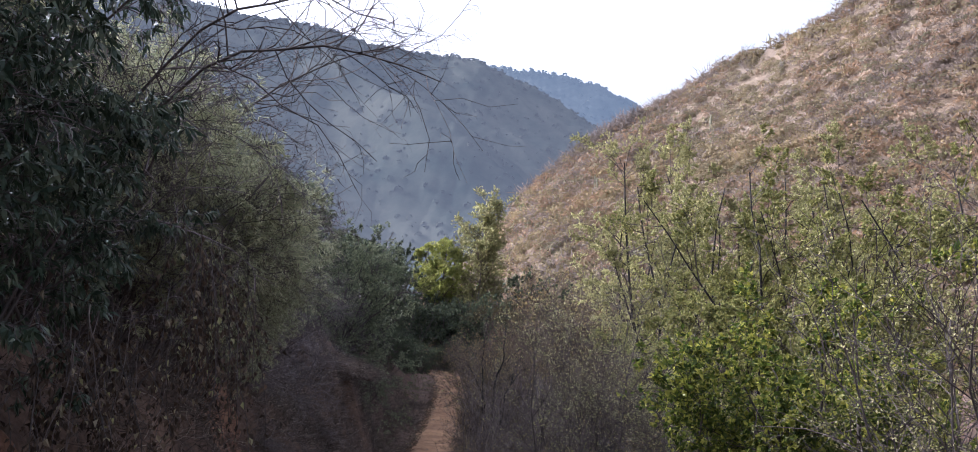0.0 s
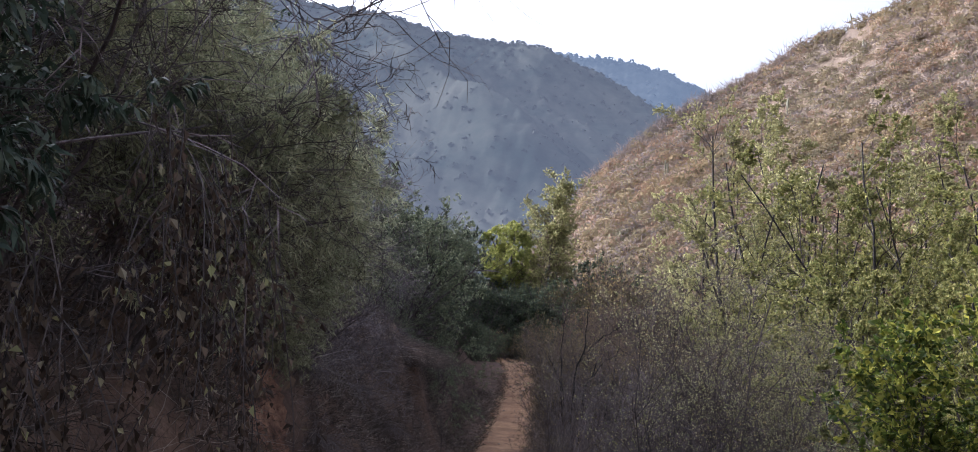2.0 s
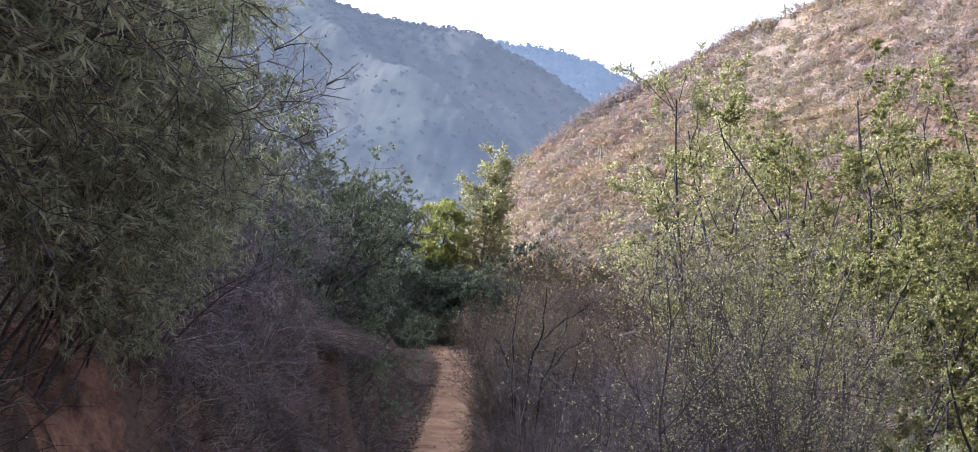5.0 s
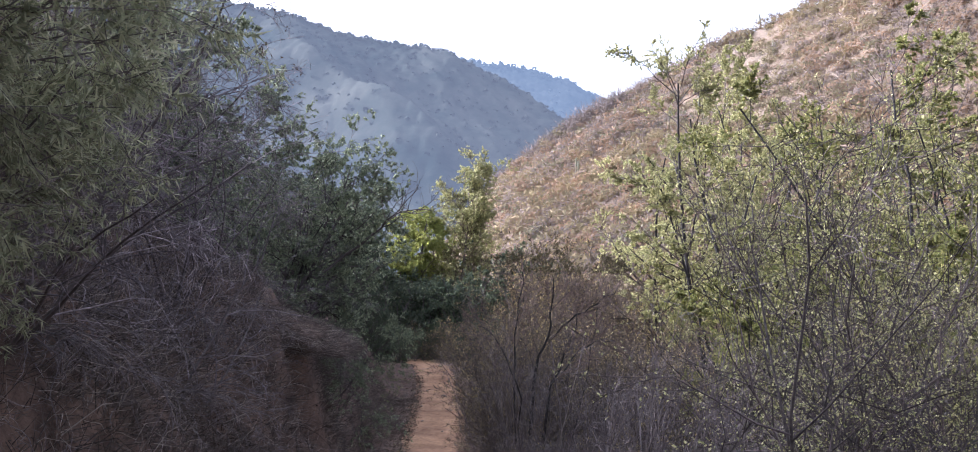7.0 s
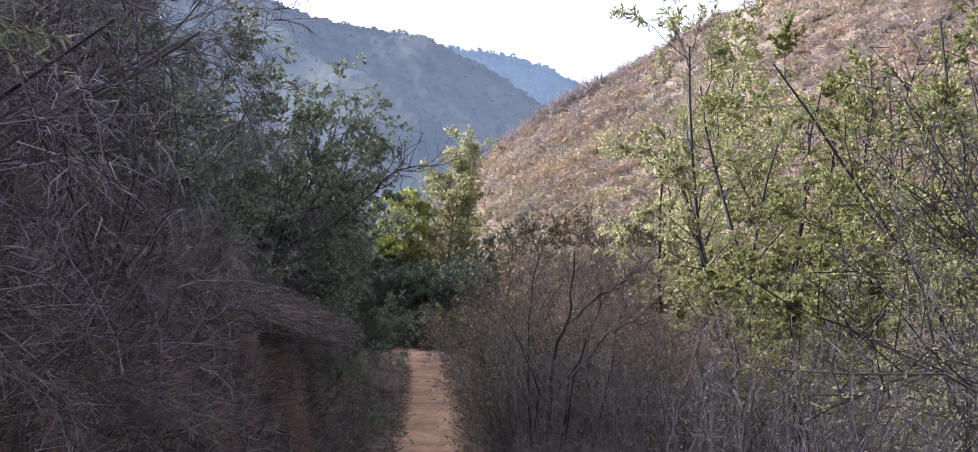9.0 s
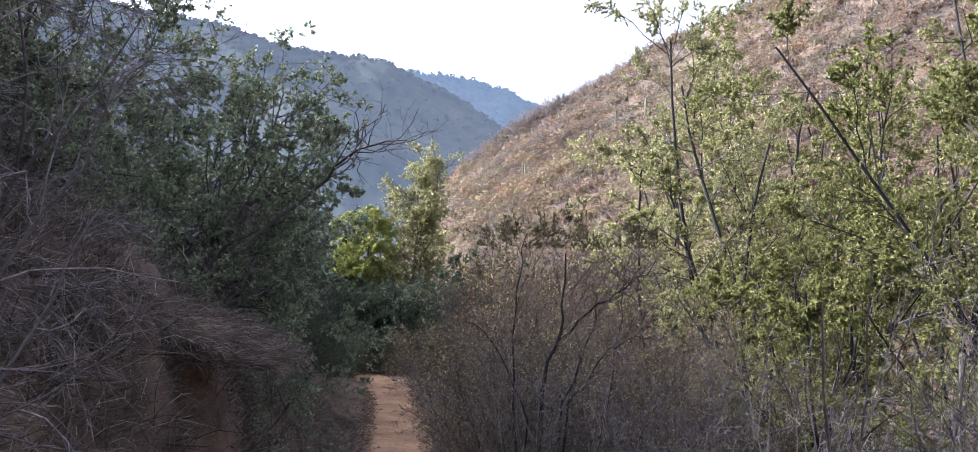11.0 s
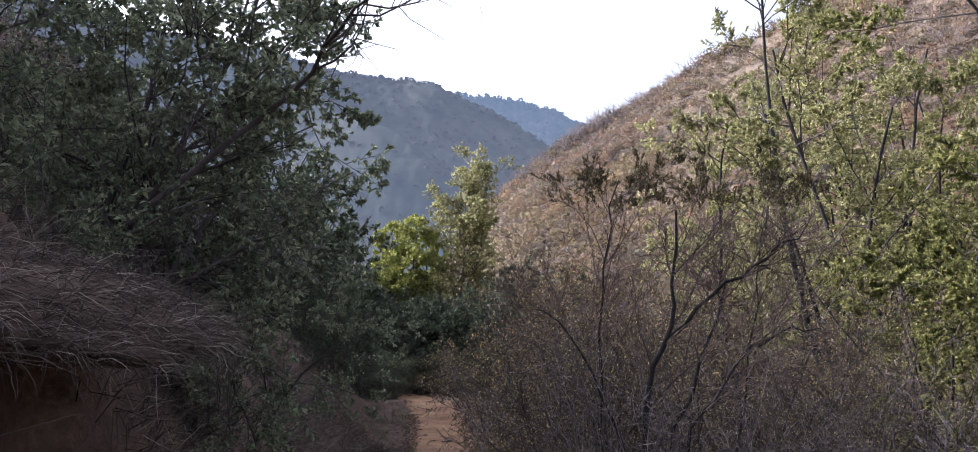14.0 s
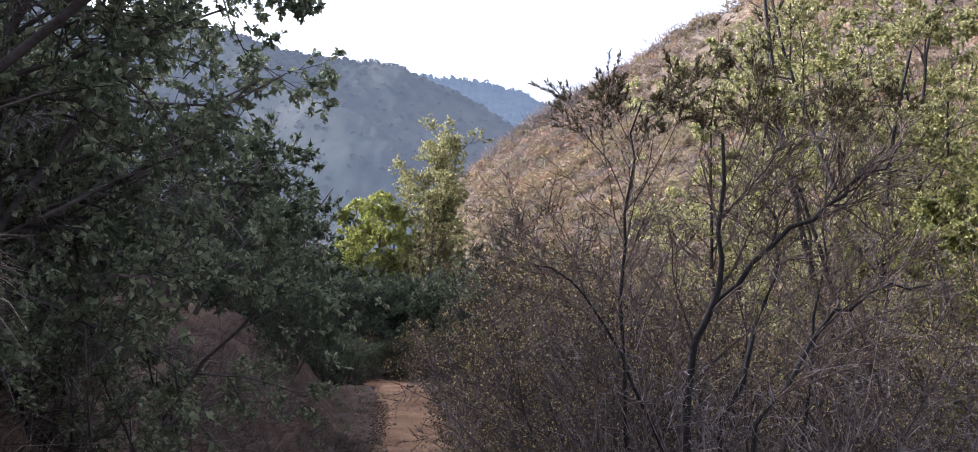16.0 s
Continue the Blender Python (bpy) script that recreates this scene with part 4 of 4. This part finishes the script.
hill_scrub(4200, 51, HILL_BROWN, "dry brown scrub covering the sunlit hillside", 0.9, True)
hill_scrub(6000, 54, HILL_OLIVE, "olive green scrub in patches on the hillside", 1.0, True)
hill_scrub(2800, 55, HILL_GREY, "leafless grey scrub on the hillside", 1.0)
hill_scrub(900, 56, HILL_DARK, "dark green shrubs dotted over the hillside", 1.1, True)
hill_scrub(3600, 58, HILL_GREY, "grey rounded bushes dotted over the hillside", 0.85, True)
hill_scrub(950, 57, HILL_GREY, "bare bushes along the crest of the hill", 1.7, False, True)


def grass_on(name, label, x, y, seed, size, down, mat, width=0.004, up=0.9):
    """Dry stems rooted at x, y, bending down the slope: flat curved ribbons of two spans."""
    rng = np.random.RandomState(seed)
    n = len(x)
    base = np.stack([x, y, height(x, y) - 0.01], 1)
    L = size * rng.uniform(0.5, 1.3, n)
    ways = np.stack([down + rng.normal(0, 0.55, n), rng.normal(0, 0.6, n), np.full(n, up)], 1)
    pts, rad = grow(rng, base, ways, L, np.full(n, width), 3, 0.45, (0.12, 0, -0.4), 0.2)
    side = unit(np.cross(np.gradient(pts, axis=1), rng.normal(size=(n, 1, 3))))
    v = np.stack([pts - side * rad[..., None], pts + side * rad[..., None]], 2).reshape(-1, 3)
    idx = np.arange(n * 6).reshape(n, 3, 2)
    q = np.stack([idx[:, :-1, 0], idx[:, :-1, 1], idx[:, 1:, 1], idx[:, 1:, 0]], -1).reshape(-1, 4)
    ob = mesh_object(name, v, q, mat)
    return tagged(ob, label, "grass", kind="stuff")


rng = np.random.RandomState(61)
# tufts on the bank, thinner where the clay lies bare
n, m = 1100, 26
ty = rng.uniform(1, 33, n)
tu = rng.gamma(2.2, 0.6, n) + 0.15
tx = path_x(ty) - 0.62 - tu
ok = (rng.uniform(0, 1, n) > clay_at(tx, ty) * 2.0) & ((np.abs(ty - 17.8) > 0.7) | (tx < -0.35))
tx, ty = np.repeat(tx[ok], m), np.repeat(ty[ok], m)
grass_on("dry_grass", "matted tufts of grey dry grass hanging down the bank", tx + rng.normal(0, 0.06, len(tx)), ty + rng.normal(0, 0.06, len(ty)), 62, 0.4, 0.2, DRY, 0.0035)
n = 9000
y = rng.uniform(3, 46, n)
v = rng.gamma(1.5, 1.5, n) + 0.12
grass_on("dry_grass", "sparse pale dry grass under the shrubs", path_x(y) + 0.6 + v, y, 65, 0.5, 0.0, DRY, 0.004)

# a close mat of fine grass on the bank above the hollow
n, m = 1700, 24
ty = rng.uniform(12, 20.5, n)
tx = path_x(ty) - 0.62 - rng.uniform(0.25, 2.6, n)
ok = (rng.uniform(0, 1, n) > clay_at(tx, ty) * 2.0) & ((np.abs(ty - 17.8) > 0.7) | (tx < -0.35))
tx, ty = np.repeat(tx[ok], m), np.repeat(ty[ok], m)
grass_on("dry_grass", "close mat of fine grey grass on the bank", tx + rng.normal(0, 0.05, len(tx)), ty + rng.normal(0, 0.05, len(ty)), 69, 0.2, 0.25, DRY, 0.0028)
# tresses of grass and fine roots that hang over the cut clay face
n = 160
ty = rng.normal(11.7, 0.6, n)
tx = path_x(ty) - 0.62 - rng.uniform(1.7, 2.3, n)
grass_on("dry_grass", "tresses of dry grass and roots hanging over the clay", tx, ty, 68, 0.42, 0.9, DRY, 0.0035, 0.25)
n = 9000
ty = np.repeat(rng.uniform(4, 42, 700), 13)[:n]
tx = path_x(ty) + np.repeat(np.where(rng.uniform(0, 1, 700) < 0.5, -0.56, 0.56) + rng.normal(0, 0.06, 700), 13)[: len(ty)]
grass_on("dry_grass", "short dry tufts along the edges of the path", tx + rng.normal(0, 0.05, len(tx)), ty + rng.normal(0, 0.05, len(ty)), 67, 0.15, 0.0, DRY, 0.003)
# fallen leaves and bits of twig along both edges of the path and at the foot of the bank
n = 16000
y = rng.uniform(2, 38, n)
side = rng.uniform(0, 1, n) < 0.6
x = path_x(y) + np.where(side, -0.5 - rng.gamma(1.6, 0.12, n), 0.46 + rng.gamma(1.6, 0.16, n)) + rng.normal(0, 0.06, n)
c = np.stack([x, y, np.maximum(height(x, y), np.where(np.abs(x - path_x(y)) < 0.7, path_z(y) + 0.01, -99)) + 0.012], 1)
a = rng.uniform(0, 6.28, n)
t1 = np.stack([np.cos(a), np.sin(a), rng.normal(0, 0.3, n)], 1) * rng.uniform(0.012, 0.035, n)[:, None]
t2 = np.stack([-np.sin(a), np.cos(a), rng.normal(0, 0.4, n)], 1) * rng.uniform(0.004, 0.014, n)[:, None]
lift = np.array([0, 0, 0.01])
litter = mesh_object("leaf_litter", np.stack([c - t1, c + t2 + lift, c + t1, c - t2 + lift], 1).reshape(-1, 3), np.arange(n * 4).reshape(-1, 4), LEAF_DEAD)
tagged(litter, "brown fallen leaves and twig bits beside the path", "leaf litter", kind="stuff")


# ---------------------------------------------------------------- single things
def withered_vine(label, x, y0, y1, top, seed, strands, reach):
    """Thin strands that hang over the bank, with limp leaves."""
    rng = np.random.RandomState(seed)
    base = np.stack([x + rng.normal(0, 0.12, strands), rng.uniform(y0, y1, strands), top + rng.normal(0, 0.2, strands)], 1)
    ways = np.stack([rng.normal(0.1, 0.15, strands), rng.normal(0, 0.3, strands), np.full(strands, -0.5)], 1)
    L = reach * rng.uniform(0.5, 1.1, strands)
    strand = grow(rng, base, ways, L, np.full(strands, 0.003), 9, 0.1, (-0.05, 0, -0.14), 0.5)
    b = fork(rng, strand, L, 6, 0.1, 1.0, 0.7, 0.22, 0.7)
    twig = grow(rng, *b, 4, 0.25, (0, 0, -0.15), 0.5)
    t = thing("withered_vine", label, "vine", "withered vines")
    part("strand_mass", joined([tubes(strand, 4), tubes(twig, 3)]), BARK_DARK, t)
    part("foliage", joined([blades(rng, twig, 3, 0.036, 0.6, 1.3, 0.1, 0.2, 0.25), blades(rng, strand, 11, 0.04, 0.6, 1.3, 0.1, 0.1, 0.25)]), LEAF_DEAD, t)


withered_vine("curtain of withered vine with limp yellowing leaves", 1.3, 5.15, 5.9, 1.6, 81, 48, 0.95)
withered_vine("curtain of withered vine trailing over the clay bank", 0.98, 4.0, 5.1, 1.2, 82, 45, 0.8)


def limb_of(name, label, points, radius, seed, twigs):
    """A dead limb along a few points, with crooked twigs."""
    rng = np.random.RandomState(seed)
    P = np.array(points, float)
    s = np.linspace(0, len(P) - 1, 12)
    pts = np.stack([np.interp(s, np.arange(len(P)), P[:, i]) for i in range(3)], 1) + rng.normal(0, 0.012, (12, 3))
    stem = (pts[None], (radius * np.linspace(1, 0.25, 12))[None])
    L = np.array([np.linalg.norm(P[-1] - P[0])])
    b = fork(rng, stem, L, twigs, 0.35, 1.0, 0.8, 0.32, 0.6)
    bough = grow(rng, *b, 6, 0.3, (0, 0, 0.06), 0.4)
    c = fork(rng, bough, b[2], 5, 0.2, 1.0, 0.8, 0.45, 0.6)
    twig = grow(rng, c[0], c[1], c[2], np.maximum(c[3], 0.0018), 4, 0.35, (0, 0, 0), 0.5)
    t = thing(name, label, "branch")
    part("limb", tubes(stem, 6), BARK_DARK, t, smooth=True)
    part("twig_mass", joined([tubes(bough, 4), tubes(twig, 3)]), BARK_DARK, t)


limb_of("dead_branch", "dark crooked dead branch reaching out of the evergreen tree", [(-0.2, 19.7, 0.0), (0.4, 19.7, 0.5), (0.75, 19.7, 0.75), (0.95, 19.4, 0.98), (1.2, 18.9, 0.98), (1.5, 18.45, 1.0)], 0.02, 91, 12)


limb_of("dead_branch", "long bare grey branch arching high over the path", [(-1.8, 12.6, float(height(-1.8, 12.6)) - 0.1), (-1.2, 12.7, 2.9), (-0.3, 12.8, 3.95), (0.7, 12.9, 4.45), (1.6, 13.0, 4.7)], 0.022, 92, 30)


for seed, points in ((93, [(0.3, 5.4, 1.2), (0.9, 5.0, 2.2), (1.6, 4.7, 2.6), (2.2, 4.5, 2.6), (2.7, 4.4, 2.4)]), (94, [(0.2, 5.8, 1.3), (0.8, 5.4, 2.4), (1.5, 5.0, 2.9), (2.0, 4.9, 2.95), (2.4, 4.8, 2.8)])):
    limb_of("dead_branch", "bare twiggy branch reaching out over the path", points, 0.012, seed, 26)


def cactus(label, seed):
    """A clump of ribbed upright columns, each a part."""
    rng = np.random.RandomState(seed)
    t = thing("columnar_cactus", label, "cactus", "columnar cacti on the hill")
    n = rng.randint(2, 5)
    for i in range(n):
        h, r = rng.uniform(1.8, 3.6), rng.uniform(0.09, 0.14)
        bx, by = rng.normal(0, 0.3, 2)
        lx, ly = rng.normal(0, 0.05, 2)
        k, m = 12, 20
        zz = np.linspace(0, 1, k)
        prof = r * np.where(zz > 0.93, 0.55, 1.0) * (1 - 0.25 * (1 - zz) ** 4)
        prof[-1] = 0.01
        a = np.arange(m) * 2 * np.pi / m
        rib = 1 + 0.14 * np.cos(a * 10)
        bend = zz ** 2
        v = np.stack([bx + (lx * h * bend)[:, None] + prof[:, None] * np.cos(a) * rib, by + (ly * h * bend)[:, None] + prof[:, None] * np.sin(a) * rib, (zz * h)[:, None] + 0 * a], -1).reshape(-1, 3)
        idx = np.arange(k * m).reshape(k, m)
        nxt = np.roll(idx, -1, 1)
        part("column", (v, np.stack([idx[:-1], nxt[:-1], nxt[1:], idx[1:]], -1).reshape(-1, 4)), CACTUS, t, smooth=True)
    return t


rng = np.random.RandomState(95)
made = [cactus("clump of tall grey-green columnar cactus", 96 + i) for i in range(3)]
for i in range(10):
    while True:
        y = rng.uniform(112, 149)
        x = rng.uniform(2, 0.6 * y + 4)
        if hill(x, y) > height(x, y) - 0.1 and height(x, y) > 2:
            break
    m = placed(x, y, rng.uniform(0.55, 0.85), rng.uniform(0, 360))
    if i < 3:
        made[i].matrix_basis = m
    else:
        s0 = made[i % 3].scale[0]
        copy_thing(made[i % 3], m @ Matrix.Diagonal((1 / s0, 1 / s0, 1 / s0, 1)))


def stone(seed):
    rng = np.random.RandomState(seed)
    bm = bmesh.new()
    bmesh.ops.create_icosphere(bm, subdivisions=2, radius=0.5)
    for w in bm.verts:
        w.co = Vector((w.co.x * 1.0, w.co.y * 0.8, w.co.z * 0.5)) * (1 + 0.35 * noise.noise(w.co * 2.2 + Vector((seed, 0, 0))))
    me = bpy.data.meshes.new("stone")
    bm.to_mesh(me)
    bm.free()
    me.materials.append(STONE)
    return tagged(new("stone", me), "small rough grey stone lying on the dusty path", "stone", "stones on the path")


rng = np.random.RandomState(97)
stones = [stone(1), stone(2), stone(3)]
rows = [(1.28, 40.6, 0.2), (1.5, 33.6, 0.13), (1.0, 34.5, 0.09), (1.72, 31.2, 0.08), (1.05, 29.6, 0.07), (1.62, 36.8, 0.1), (0.95, 31.8, 0.06), (1.55, 28.2, 0.06), (1.85, 26.4, 0.07), (0.9, 25.2, 0.05), (1.3, 23.3, 0.06), (1.8, 21.0, 0.05)]
for i, (x, y, s) in enumerate(rows):
    m = Matrix.LocRotScale((x, y, float(path_z(y)) + 0.02 + s * 0.15), Euler((0, 0, rng.uniform(0, 6))), (s, s, s))
    if i < 3:
        stones[i].matrix_basis = m
    else:
        s0 = stones[i % 3].scale[0]
        copy_thing(stones[i % 3], m @ Matrix.Diagonal((1 / s0, 1 / s0, 1 / s0, 1)))


def sod_overhang(x, y, z):
    """The roof of the hollow: a lumpy shelf of earth with roots and grass hanging from its lip."""
    rng = np.random.RandomState(98)
    t = thing("sod_overhang", "shelf of earth matted with grey grass above the dark hollow", "earth bank")
    bm = bmesh.new()
    bmesh.ops.create_icosphere(bm, subdivisions=4, radius=1.0)
    for w in bm.verts:
        k = 1 + 0.16 * noise.noise(w.co * 2.1) + 0.08 * noise.noise(w.co * 6)
        w.co = Vector((w.co.x * 0.74 * k, w.co.y * 0.86 * k, (w.co.z * 0.17 - 0.2 * w.co.x) * k))
    v = np.array([w.co[:] for w in bm.verts])
    f = np.array([[w.index for w in q.verts] for q in bm.faces])
    bm.free()
    shelf = part("shelf", (v, f), GROUND, t, smooth=True)
    top = v[v[:, 2] > np.quantile(v[:, 2] + 0.16 * v[:, 0], 0.22) - 0.16 * v[:, 0]]
    n = 11000
    base = top[rng.randint(0, len(top), n)] + rng.normal(0, 0.02, (n, 3))
    ways = np.stack([0.7 + rng.normal(0, 0.3, n), rng.normal(-0.15, 0.35, n), np.full(n, 0.45)], 1)
    blade = grow(rng, base, ways, 0.17 * rng.uniform(0.4, 1.3, n), np.full(n, 0.0016), 4, 0.3, (0.1, 0, -0.4), 0.2)
    tagged(part("grass_mat", strips(rng, blade), DRY, t), "hanging grey dry grass", kind="stuff")
    lip = v[(v[:, 0] > 0.25) & (np.abs(v[:, 2] + 0.16 * v[:, 0]) < 0.1)]
    base = lip[rng.randint(0, len(lip), 90)]
    root = grow(rng, base, np.stack([rng.normal(0.2, 0.3, 90), rng.normal(0, 0.3, 90), np.full(90, -0.6)], 1), rng.uniform(0.1, 0.32, 90), np.full(90, 0.0022), 7, 0.22, (0, 0, -0.2), 0.4)
    tagged(part("root_mass", tubes(root, 3), TWIG_GREY, t), "thin hanging roots", kind="stuff")
    t.matrix_basis = Matrix.Translation((x, y, z))


sod_overhang(-0.08, 17.85, -0.4)
